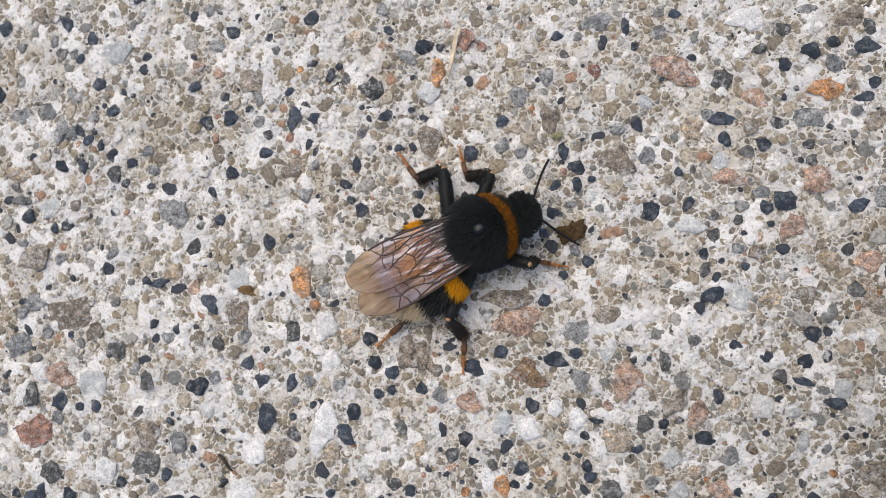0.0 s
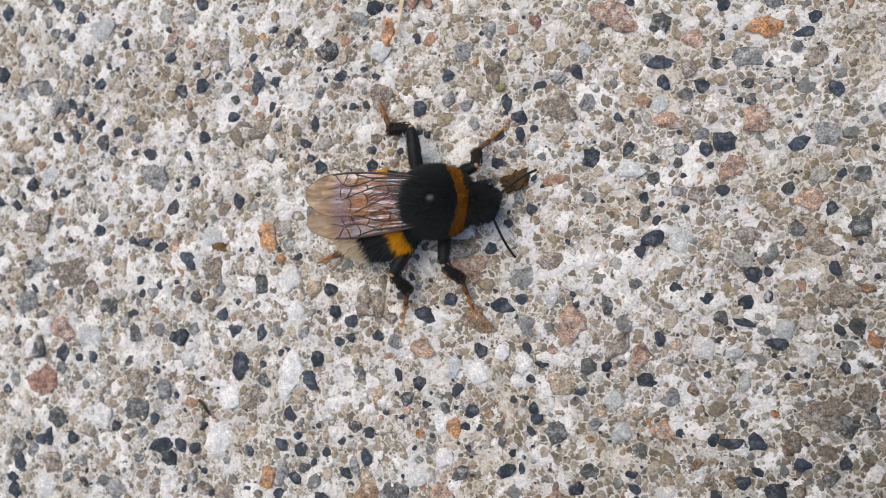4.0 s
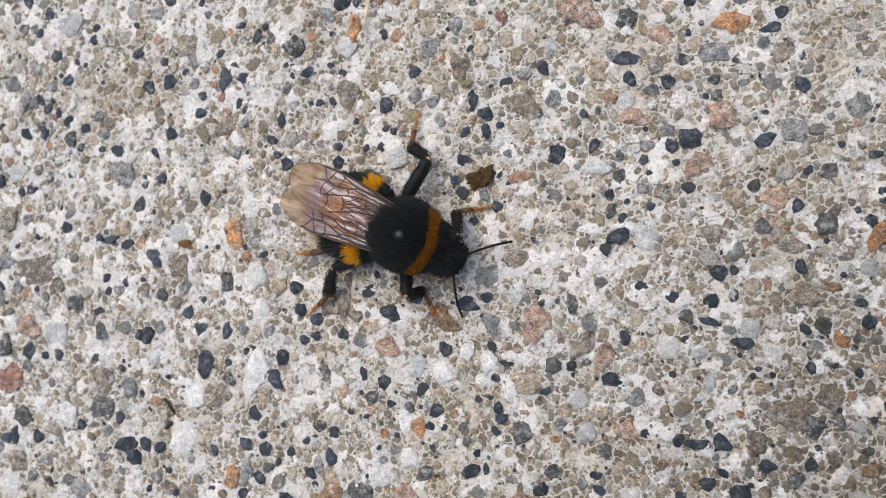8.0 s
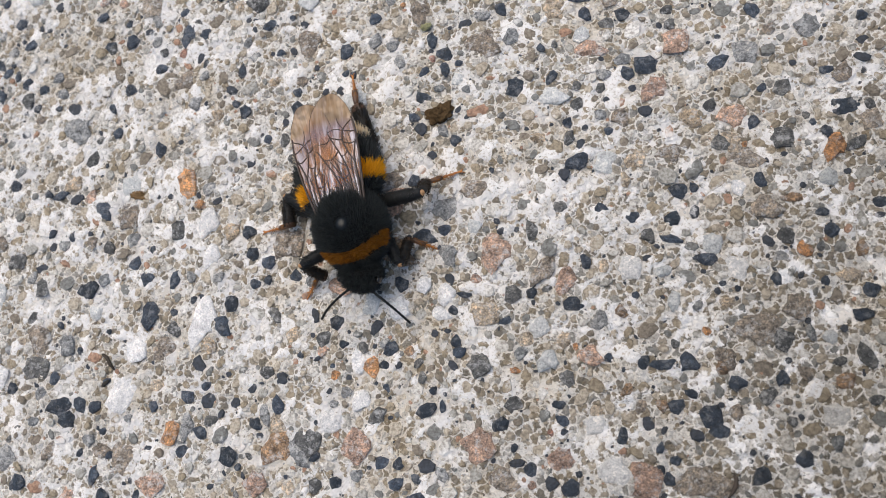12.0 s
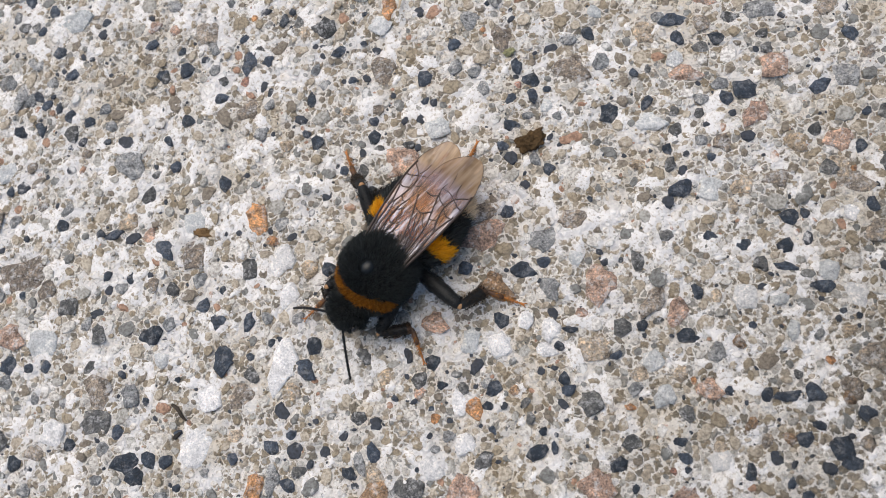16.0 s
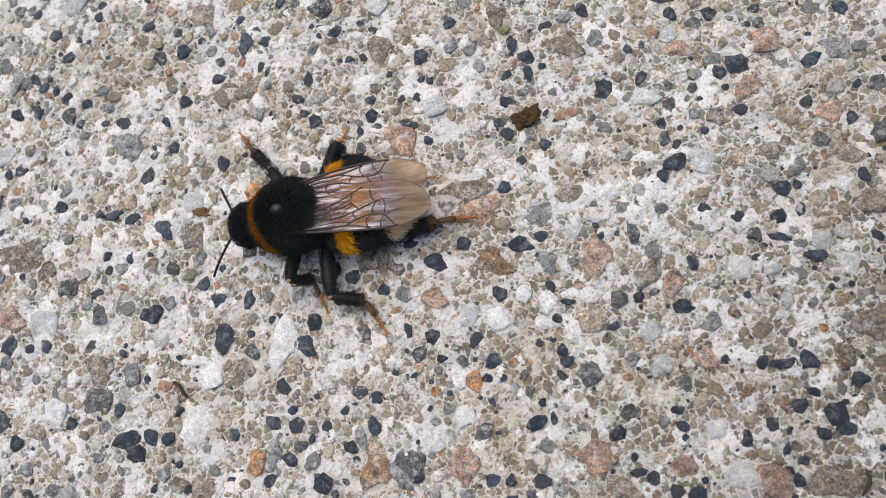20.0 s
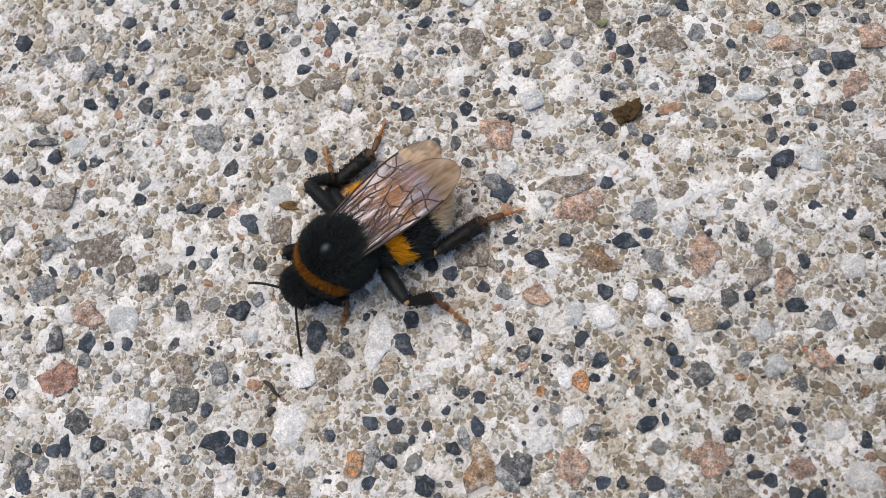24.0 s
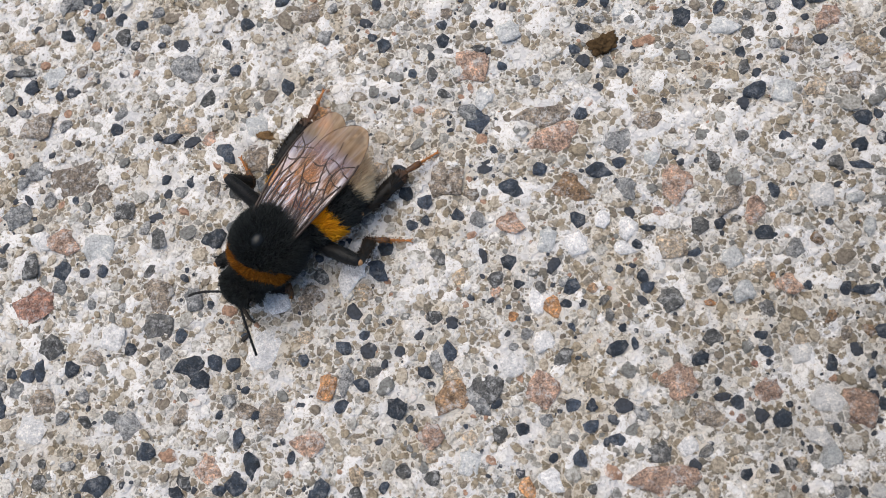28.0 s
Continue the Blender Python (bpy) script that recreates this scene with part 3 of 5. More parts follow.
HIND_VEINS = ((((0.0, 0.05), (0.4, 0.05), (0.8, 0.10)), 0.07), (((0.02, 0.4), (0.4, 0.45), (0.7, 0.7)), 0.05), (((0.4, 0.05), (0.42, 0.45)), 0.045))


def build_wings(bee):
    for s, lift in ((1, 0.22), (-1, 0.0)):
        build_wing(bee, "forewing", 12.0, 4.0, s, (-1.4, s * 2.35, 5.75 + lift), 180 - s * 4.0, 5.6, s * 6, FORE_VEINS, "smoky brown veined forewing folded over the back")
        build_wing(bee, "hindwing", 8.8, 2.9, s, (-1.8, s * 2.0, 5.5 + lift), 180 - s * 2.0, 5.6, s * 6, HIND_VEINS, "clear hindwing under the forewing")


LEGS = {  # hip, lengths of femur, tibia and tarsus, thickness
    "front_leg": ((0.1, 2.2, 2.1), (4.1, 3.0, 3.5), 0.60),
    "middle_leg": ((-2.6, 2.2, 2.0), (5.5, 3.1, 3.8), 0.70),
    "hind_leg": ((-3.3, 2.4, 2.1), (4.5, 5.6, 3.8), 0.72),
}


def fringe(parent, mat, n, length, r0, ln, seed, label=""):
    """Bristles on a leg segment that runs along x."""
    rnd = np.random.RandomState(seed)
    x = rnd.uniform(0.1, 0.95, n) * length
    a = rnd.uniform(0, 2 * math.pi, n)
    nrm = np.stack([np.zeros(n), np.cos(a), np.sin(a)], 1)
    p = nrm * r0
    p[:, 0] = x
    hairs("bristles", parent, mat, p, nrm, ln, (0.8, 0, 0), 0.028, seed, label)


def build_leg(bee, name):
    _, (l1, l2, l3), thick = LEGS[name]
    hind = name == "hind_leg"
    bm = bmesh.new()
    tube(bm, [Vector((l1 * f * MM, 0, 0)) for f in (0, 0.08, 0.16, 0.4, 0.75, 0.93, 1.0)],
         [thick * r * MM for r in (0.55, 0.85, 0.70, 1.0, 0.95, 0.72, 0.5)], 10)
    leg = part(name, bm, CHITIN, bee, "black bristly leg with an amber foot")
    fringe(leg, HAIR_BLACK, 1000, l1, thick * 0.85, 0.32, 50)
    bm = bmesh.new()
    wide = 1.08 if hind else 0.86
    tube(bm, [Vector((l2 * f * MM, 0, 0)) for f in (-0.02, 0.05, 0.2, 0.55, 0.85, 0.97, 1.0)],
         [thick * r * MM for r in (0.42, 0.55, 0.72 * wide, 0.90 * wide, 1.02 * wide, 0.85, 0.45)], 10, 0.55 if hind else 0.8)
    knee = len(bm.faces)
    ball(bm, (0, 0, 0), [thick * 0.42 * MM] * 3, None, 10, 8)
    bm.faces.ensure_lookup_table()
    for i, f in enumerate(bm.faces):
        f.material_index = 1 if i >= knee else 2 if f.calc_center_median().x > (0.86 if hind else 0.8) * l2 * MM else 0
    tibia = part("tibia", bm, [CHITIN, JOINT, TARSUS], leg)
    fringe(tibia, HAIR_LEG, 900 if hind else 600, l2, thick * 0.75, 0.55 if hind else 0.3, 52)
    bm = bmesh.new()
    cuts = (0.0, 0.46, 0.60, 0.72, 0.83, 0.97)
    for k, (a, b) in enumerate(zip(cuts, cuts[1:])):
        w = thick * ((0.44 if hind else 0.38) if k == 0 else 0.22 - 0.015 * k)
        before = len(bm.faces)
        tube(bm, [Vector((l3 * (a + (b - a) * f) * MM, 0, 0)) for f in (0.0, 0.15, 0.8, 1.0)], [w * r * MM for r in (0.5, 0.85, 1.1, 0.7)], 8, 0.7)
        bm.faces.ensure_lookup_table()
        for f in bm.faces[before:]:
            f.material_index = 1 if k == 0 else 0
    for c in (1, -1):
        tube(bm, [Vector(p) * MM for p in ((l3 * 0.95, c * 0.03, 0), (l3 * 1.0, c * 0.17, 0.04), (l3 * 1.05, c * 0.20, -0.16))], [0.06 * MM, 0.05 * MM, 0.015 * MM], 6)
    tarsus = part("tarsus", bm, [AMBER, TARSUS], leg, "amber jointed foot with two claws")
    fringe(tarsus, HAIR_COLLAR, 120, l3 * 0.8, thick * 0.25, 0.32, 53)
    return leg, tibia, tarsus


bee = tagged(new("bumblebee"), "large black bumblebee with ochre bands and buff tail crawling on concrete", "bumblebee")
bee_abdomen = build_abdomen(bee)
build_thorax(bee)
bee_head = build_head(bee)
build_wings(bee)
bee_legs = {(name, s): build_leg(bee, name) for name in LEGS for s in (1, -1)}


# ---- litter on the paving ----
def straw():
    """A stalk split lengthwise into two strands that meet at one end."""
    root = tagged(new("straw"), "thin split dry straw stalk lying on the concrete", "straw")
    mat = plain_material("dry_straw", (0.66, 0.53, 0.36), 0.6, 0.3, 1500.0)
    for aside, radii in ((0.0, (0.10, 0.15, 0.17, 0.16, 0.08)), (-0.34, (0.05, 0.08, 0.10, 0.10, 0.06))):
        bm = bmesh.new()
        tube(bm, [Vector((x + aside * (4 - k) / 4, y, z)) * MM for k, (x, y, z) in enumerate(STRAW)], [r * MM for r in radii], 8, 0.5)
        part("strand", bm, mat, root)


def fibre():
    bm = bmesh.new()
    pts = [Vector(p) * MM for p in ((23.3, -27.2, 0.5), (23.5, -27.7, 0.6), (23.4, -28.3, 0.6), (23.1, -28.8, 0.5), (22.7, -29.3, 0.4))]
    tube(bm, pts, [r * MM for r in (0.08, 0.17, 0.20, 0.15, 0.06)], 8, 0.6)
    ob = linked("plant_fibre", bm, plain_material("dark_fibre", (0.045, 0.032, 0.022), 0.8, 0.4, 3000.0))
    tagged(ob, "short curved dark plant fibre on the concrete", "fibre")


def crumb(name, label, category, x, y, size, stretch, turn, colour, lumps, seed):
    """A crumb of lumps, uneven and dull."""
    bm = bmesh.new()
    bmesh.ops.create_icosphere(bm, subdivisions=5, radius=1)
    for v in bm.verts:
        d = v.co.normalized()
        swell = 1 + sum(a * noise.noise(d * f + Vector((seed, f, 0))) for a, f in ((0.65, lumps), (0.36, 2.3 * lumps), (0.26, 5.5 * lumps)))
        v.co = Vector((d.x * stretch, d.y, d.z * 0.55)) * swell * 0.5 * size * MM
    ob = linked(name, bm, plain_material(name + "_surface", colour, 0.9, 0.5, 3000.0, 0.0002), None, label)
    ob.matrix_basis = pose(x * MM, y * MM, 0.15 * MM, 0, 0, turn)
    return tagged(ob, category=category)


def twig(x0, y0, x1, y1, r, colour):
    a, b = Vector((x0, y0, 0.25)), Vector((x1, y1, 0.3))
    side = Vector((-(b - a).y, (b - a).x, 0)) * 0.06
    bm = bmesh.new()
    tube(bm, [p * MM for p in (a, a.lerp(b, 0.3) + side, a.lerp(b, 0.65) - side * 0.4, b)], [r * MM, 1.3 * r * MM, 1.1 * r * MM, 0.6 * r * MM], 7)
    ob = linked("twig", bm, plain_material("twig_bark", colour, 0.85, 0.4, 3000.0))
    tagged(ob, "short dark bit of twig on the concrete", "twig")


STRAW = ((-12.0, 27.2, 0.75), (-12.3, 26.0, 0.85), (-12.6, 24.6, 0.8), (-12.9, 23.3, 0.7), (-13.2, 22.3, 0.5))
straw()
fibre()
crumb("soil_crumb", "dark brown mossy crumb of soil on the concrete", "soil", -1.3, 6.8, 1.95, 1.15, 60, (0.080, 0.050, 0.024), 1.1, 5)
crumb("seed_husk", "small brown two-lobed dry husk on the concrete", "husk", -33.9, 1.3, 0.85, 2.2, 165, (0.17, 0.105, 0.05), 1.1, 9)
crumb("moss_tuft", "tiny yellow-green moss tuft between grains", "moss", -2.6, 16.2, 0.65, 1.4, 20, (0.30, 0.29, 0.16), 2.4, 12)
twig(-36.6, -15.2, -35.1, -16.8, 0.15, (0.06, 0.05, 0.04))
twig(-36.3, -18.4, -35.7, -17.8, 0.17, (0.05, 0.045, 0.04))

# ---- pebbles and grit set in the paving ----
def dome(seed, ring, levels):
    """An uneven faceted stone of unit half width whose top stands proud; its foot is sunk."""
    rnd = np.random.RandomState(seed)
    prof = [(1.0, -0.45), (1.0, 0.05), (0.80, 0.36), (0.45, 0.50)][:levels + 1] if levels > 2 else [(1.0, -0.4), (0.97, 0.12), (0.60, 0.46)]
    spin = np.arange(ring) * 2 * math.pi / ring + rnd.uniform(-0.22, 0.22, ring)
    wob = 1 + rnd.uniform(-0.13, 0.13, ring) + sum(a * np.cos(k * spin + rnd.uniform(0, 6.3)) for k, a in ((2, 0.10), (3, 0.09), (4, 0.06)))
    verts = []
    for r, z in prof:
        for k in range(ring):
            j = wob[k] * (1 + rnd.uniform(-0.06, 0.06))
            verts.append((r * j * math.cos(spin[k]), r * j * math.sin(spin[k]), z + rnd.uniform(-0.06, 0.06)))
    verts.append((rnd.uniform(-0.2, 0.2), rnd.uniform(-0.2, 0.2), prof[-1][1] + rnd.uniform(0.0, 0.08)))
    faces, top = [], len(verts) - 1
    for i in range(len(prof) - 1):
        for k in range(ring):
            a, b = i * ring + k, i * ring + (k + 1) % ring
            faces += [(a, b, b + ring), (a, b + ring, a + ring)]
    n = (len(prof) - 1) * ring
    faces += [(n + k, n + (k + 1) % ring, top) for k in range(ring)]
    return np.array(verts), np.array(faces)


SMALL = [dome(100 + k, 9, 2) for k in range(20)]
LARGE = [dome(200 + k, 12, 3) for k in range(14)]
stones = []  # (kind, x, y, half width, aspect, turn)


def lay(kind, rows):
    """Stones of one kind: x, y, width in millimetres, length against width, and turn in degrees."""
    for x, y, width, aspect, turn in rows:
        stones.append((kind, x, y, width / 2, aspect, turn))


lay(CHARCOAL, (
    (-41.9, -30.6, 1.4, 1.2, 127), (-26.3, -32.4, 1.4, 1.1, 92), (-25.2, -30.8, 0.7, 1.3, 161), (-22.0, -30.8, 1.5, 1.0, 37),
    (-19.6, -31.6, 1.5, 1.0, 79), (-6.1, -33.2, 0.9, 1.0, 82), (-0.4, -30.5, 2.0, 1.4, 6), (3.5, -30.7, 1.2, 1.2, 50), (10.1, -32.0, 1.2, 1.2, 106),
    (-60.5, -21.1, 2.3, 1.0, 101), (-55.5, -29.8, 1.6, 1.1, 75), (-55.3, -28.1, 1.0, 1.1, 125), (-51.8, -27.7, 0.7, 1.1, 28),
    (-51.3, -24.6, 1.3, 1.2, 140), (-46.7, -23.5, 1.0, 1.1, 40), (-24.4, -22.0, 1.4, 1.1, 169), (-21.4, -28.9, 0.7, 1.3, 121),
    (-20.2, -25.4, 0.7, 1.3, 152),))
lay(CHARCOAL, (
    (-14.4, -24.1, 2.9, 1.1, 17), (-13.5, -28.1, 1.5, 1.2, 100), (-7.5, -22.0, 1.7, 1.1, 41), (-3.2, -18.6, 1.0, 1.1, 84), (5.3, -21.3, 1.7, 1.1, 53),
    (10.0, -19.1, 1.6, 1.1, 155), (26.6, -21.0, 1.5, 1.2, 51), (28.3, -23.2, 0.9, 1.1, 82), (32.4, -18.4, 1.0, 1.1, 36), (34.8, -21.6, 1.1, 1.2, 16),
    (-60.3, -8.9, 1.2, 1.1, 65), (-57.6, -9.5, 2.3, 1.7, 103), (-55.0, -17.6, 2.3, 1.2, 134), (-45.3, -11.0, 1.4, 2.0, 58),
    (-44.5, -7.9, 1.9, 1.6, 92), (-44.4, -16.4, 2.7, 1.5, 175), (-28.8, -13.0, 1.6, 1.2, 124), (-18.6, -17.6, 1.4, 1.1, 120),))
lay(CHARCOAL, (
    (-17.9, -12.0, 1.5, 1.8, 131), (-12.8, -14.6, 1.5, 1.1, 103), (-9.0, -15.6, 1.1, 1.1, 80), (-7.5, -10.7, 0.9, 1.0, 44),
    (-3.5, -17.2, 0.9, 1.3, 42), (2.1, -17.7, 2.1, 1.2, 117), (5.4, -11.3, 1.8, 1.2, 86), (8.6, -11.0, 0.9, 1.2, 12), (17.7, -6.7, 1.4, 1.0, 36),
    (19.4, -16.4, 0.8, 1.0, 18), (28.2, -16.4, 1.9, 1.0, 100), (29.2, -7.5, 1.6, 1.1, 171), (34.5, -18.0, 1.8, 1.7, 114), (-62.9, 1.5, 1.8, 1.2, 97),
    (-48.2, -4.8, 2.2, 1.5, 174), (-39.6, 5.7, 1.7, 1.2, 47), (-36.9, -4.1, 1.4, 1.3, 151), (-29.0, -2.8, 1.9, 1.7, 96),))
lay(CHARCOAL, (
    (-17.5, 5.8, 1.4, 1.2, 86), (-16.5, 3.6, 1.2, 1.3, 134), (7.3, -5.4, 1.6, 1.7, 93), (10.0, -3.5, 1.3, 1.2, 165), (11.1, 3.1, 1.3, 1.2, 66),
    (23.8, 4.9, 1.3, 1.2, 35), (24.5, 1.2, 1.7, 1.1, 131), (29.8, 1.3, 2.1, 1.2, 175), (31.8, 3.2, 0.8, 1.3, 98), (35.8, 0.3, 1.7, 2.0, 27),
    (37.1, 3.6, 1.0, 1.0, 88), (-59.6, 12.3, 1.3, 1.3, 142), (-59.1, 10.9, 1.6, 2.0, 173), (-48.6, 13.4, 1.8, 1.1, 82), (-39.0, 7.9, 1.0, 1.1, 32),
    (-31.8, 17.1, 1.0, 1.0, 161), (-15.8, 7.8, 1.0, 1.2, 26), (-12.9, 7.9, 1.1, 1.1, 9),))
lay(CHARCOAL, (
    (4.8, 6.0, 0.8, 1.1, 132), (10.1, 12.6, 0.8, 1.2, 86), (12.0, 6.4, 1.3, 1.1, 117), (12.0, 8.2, 1.0, 1.3, 78), (14.2, 7.8, 1.0, 1.0, 10),
    (15.2, 14.2, 1.5, 1.0, 173), (17.9, 16.8, 1.5, 1.2, 151), (20.6, 14.7, 1.1, 1.1, 47), (20.9, 13.3, 1.3, 1.2, 161), (30.0, 6.0, 1.7, 1.1, 12),
    (-56.7, 20.5, 1.7, 1.3, 52), (-54.7, 26.7, 1.5, 1.2, 28), (-53.5, 26.4, 1.2, 1.2, 151), (-38.2, 18.3, 1.1, 1.2, 65), (-28.0, 19.9, 1.2, 1.2, 25),
    (-23.7, 22.6, 1.3, 1.1, 76), (-21.1, 21.4, 2.4, 1.3, 28), (-1.8, 24.1, 1.0, 1.3, 144),))
lay(CHARCOAL, (
    (12.9, 21.1, 2.0, 1.3, 66), (16.4, 23.9, 1.3, 1.1, 43), (18.6, 25.8, 1.4, 1.2, 174), (26.2, 25.6, 1.5, 1.2, 87),))
lay(DARK, (
    (-50.1, -30.4, 2.2, 1.3, 16), (-42.7, -31.4, 1.3, 1.1, 150), (-38.5, -31.4, 1.2, 1.3, 17), (-36.9, -30.9, 2.1, 1.3, 46),
    (-29.6, -32.0, 2.0, 1.1, 150), (-23.8, -32.0, 1.0, 1.3, 57), (-12.9, -33.4, 0.8, 1.1, 78), (-9.1, -30.4, 0.9, 1.2, 17),
    (-6.9, -30.4, 1.6, 1.3, 96), (6.5, -32.6, 1.1, 1.2, 42), (8.7, -32.4, 0.9, 1.3, 135), (-61.1, -24.4, 1.4, 1.1, 171), (-60.8, -25.9, 1.9, 1.2, 151),
    (-60.1, -22.9, 1.9, 1.0, 10), (-58.8, -19.7, 1.1, 1.2, 55), (-57.1, -20.0, 1.4, 1.2, 28), (-55.9, -19.6, 1.7, 1.3, 90),
    (-52.8, -19.7, 1.6, 1.2, 13),))
lay(DARK, (
    (-47.6, -24.5, 0.9, 1.1, 11), (-47.1, -18.3, 1.3, 1.3, 80), (-45.5, -27.7, 1.8, 1.0, 14), (-41.3, -20.3, 2.3, 1.2, 14),
    (-40.3, -21.6, 1.8, 1.1, 79), (-38.9, -20.2, 1.7, 1.1, 105), (-38.6, -24.9, 0.8, 1.2, 67), (-37.3, -20.3, 1.5, 1.2, 28),
    (-36.8, -27.0, 1.5, 1.4, 79), (-36.1, -22.8, 0.8, 1.1, 144), (-35.7, -29.5, 1.9, 1.5, 100), (-35.2, -25.1, 0.9, 1.0, 40),
    (-31.9, -29.1, 1.1, 1.1, 86), (-30.7, -20.5, 1.2, 1.0, 5), (-27.4, -24.9, 1.4, 1.1, 29), (-26.9, -19.8, 1.5, 1.2, 143),
    (-25.4, -23.2, 1.5, 1.2, 125), (-25.0, -18.7, 1.0, 1.1, 8),))
lay(DARK, (
    (-22.5, -25.4, 1.9, 1.1, 67), (-21.3, -26.4, 0.7, 1.2, 24), (-19.7, -22.4, 1.4, 1.1, 147), (-17.4, -20.9, 1.7, 1.3, 98),
    (-16.4, -27.3, 0.5, 1.1, 74), (-13.6, -25.6, 1.0, 1.3, 50), (-13.4, -22.5, 0.6, 1.0, 126), (-11.5, -27.9, 1.3, 1.2, 110),
    (-7.0, -26.1, 1.3, 1.0, 75), (-6.6, -19.4, 0.8, 1.0, 44), (-5.7, -28.0, 1.3, 1.2, 11), (-5.5, -26.3, 1.1, 1.1, 178), (-4.6, -29.5, 0.8, 1.3, 87),
    (-3.8, -27.6, 1.0, 1.2, 114), (-3.6, -29.3, 1.4, 1.1, 154), (-2.9, -21.5, 1.7, 1.5, 10), (-2.2, -19.8, 0.8, 1.1, 149), (-1.3, -21.3, 0.9, 1.6, 95),))
lay(DARK, (
    (4.0, -23.0, 1.5, 1.0, 156), (5.1, -24.9, 1.0, 1.2, 80), (6.5, -26.8, 1.4, 1.2, 83), (9.3, -21.3, 1.2, 1.2, 20), (9.5, -22.7, 1.1, 1.2, 157),
    (9.5, -23.7, 0.7, 1.3, 40), (10.0, -28.4, 1.6, 1.1, 163), (10.7, -27.3, 0.7, 1.1, 10), (14.6, -24.2, 1.3, 1.2, 75), (17.5, -27.0, 0.9, 1.2, 86),
    (17.6, -25.2, 0.9, 1.2, 75), (18.2, -27.7, 1.1, 1.1, 162), (18.4, -18.2, 1.6, 3.0, 5), (18.8, -26.2, 0.9, 1.2, 142), (19.2, -21.7, 1.4, 1.3, 45),
    (20.5, -20.7, 1.0, 1.3, 155), (21.8, -22.7, 2.1, 1.2, 102), (22.5, -24.0, 1.6, 1.0, 137),))
lay(DARK, (
    (24.2, -19.9, 1.5, 1.1, 96), (25.6, -27.5, 1.6, 1.0, 13), (27.8, -19.6, 1.3, 1.5, 76), (29.0, -26.1, 1.5, 1.2, 88), (-54.1, -10.3, 1.9, 1.2, 142),
    (-51.8, -10.7, 1.1, 1.3, 15), (-50.0, -10.7, 1.3, 1.2, 104), (-42.3, -17.4, 1.3, 1.2, 98), (-41.9, -12.0, 0.9, 1.2, 156),
    (-39.3, -14.8, 0.9, 1.1, 96), (-39.2, -8.4, 2.2, 1.2, 16), (-36.2, -12.9, 0.6, 1.1, 18), (-36.0, -17.9, 0.8, 1.0, 0), (-33.7, -6.1, 1.5, 1.1, 39),
    (-32.2, -7.6, 1.7, 1.2, 103), (-31.6, -11.4, 2.4, 1.2, 88), (-29.1, -7.9, 1.6, 1.3, 71), (-28.9, -11.3, 0.8, 1.2, 99),))
lay(DARK, (
    (-26.9, -10.1, 0.8, 1.2, 49), (-23.6, -12.9, 2.0, 1.3, 139), (-22.7, -10.7, 1.7, 1.4, 108), (-20.2, -8.9, 1.1, 1.0, 97),
    (-18.9, -6.8, 1.6, 1.3, 9), (-18.9, -8.5, 0.9, 1.1, 133), (-15.9, -8.4, 1.3, 1.0, 134), (-15.2, -16.1, 0.7, 1.2, 132),
    (-11.9, -17.2, 0.6, 1.2, 169), (-11.6, -13.1, 1.6, 1.1, 103), (-10.9, -15.2, 0.9, 1.0, 100), (-10.8, -6.3, 1.9, 1.4, 154),
    (-6.9, -17.3, 1.0, 1.1, 177), (-6.3, -15.8, 1.5, 1.3, 25), (-5.1, -9.8, 1.5, 1.0, 22), (-0.2, -12.5, 1.0, 1.1, 131), (0.0, -15.4, 1.2, 1.2, 96),
    (0.3, -16.4, 1.2, 1.1, 1),))
lay(DARK, (
    (0.9, -11.1, 1.0, 2.0, 174), (4.7, -13.7, 1.0, 2.0, 25), (7.1, -11.3, 1.0, 1.1, 0), (10.8, -12.5, 1.7, 1.6, 174), (12.1, -8.7, 1.2, 1.2, 103),
    (13.7, -17.4, 0.9, 1.1, 166), (16.3, -12.0, 0.7, 1.1, 111), (16.6, -17.9, 1.3, 1.1, 59), (19.7, -7.2, 1.3, 2.0, 163), (20.3, -18.0, 1.8, 1.1, 71),
    (22.4, -9.1, 1.6, 2.3, 174), (23.7, -11.4, 0.6, 1.0, 119), (24.9, -11.9, 0.6, 1.1, 109), (28.2, -11.2, 1.2, 1.2, 126), (31.9, -11.7, 0.9, 1.1, 53),
    (32.9, -7.3, 1.4, 1.2, 70), (34.6, -14.6, 1.5, 1.4, 178), (35.4, -12.6, 1.4, 1.0, 163),))
lay(DARK, (
    (-53.1, -3.3, 0.9, 1.0, 160), (-49.0, 3.4, 1.6, 1.6, 92), (-44.8, 2.3, 1.0, 1.1, 69), (-43.8, -2.1, 1.0, 1.3, 79), (-43.4, 2.1, 1.5, 1.8, 13),
    (-41.3, -2.6, 1.1, 1.2, 74), (-37.8, -0.1, 1.9, 1.3, 130), (-31.6, -4.6, 0.9, 1.1, 15), (-28.8, -3.4, 1.0, 1.1, 88), (-21.2, -3.5, 1.5, 1.1, 96),
    (-20.6, -5.9, 1.5, 1.1, 89), (-13.5, 0.6, 2.2, 1.3, 143), (-12.2, -2.4, 0.8, 1.2, 121), (-10.8, 5.8, 1.0, 1.2, 131), (-8.1, -4.7, 1.4, 1.1, 82),
    (-3.9, 0.3, 1.4, 1.3, 65), (-2.8, -5.5, 1.9, 1.4, 164), (-1.0, -4.8, 1.3, 1.2, 179),))
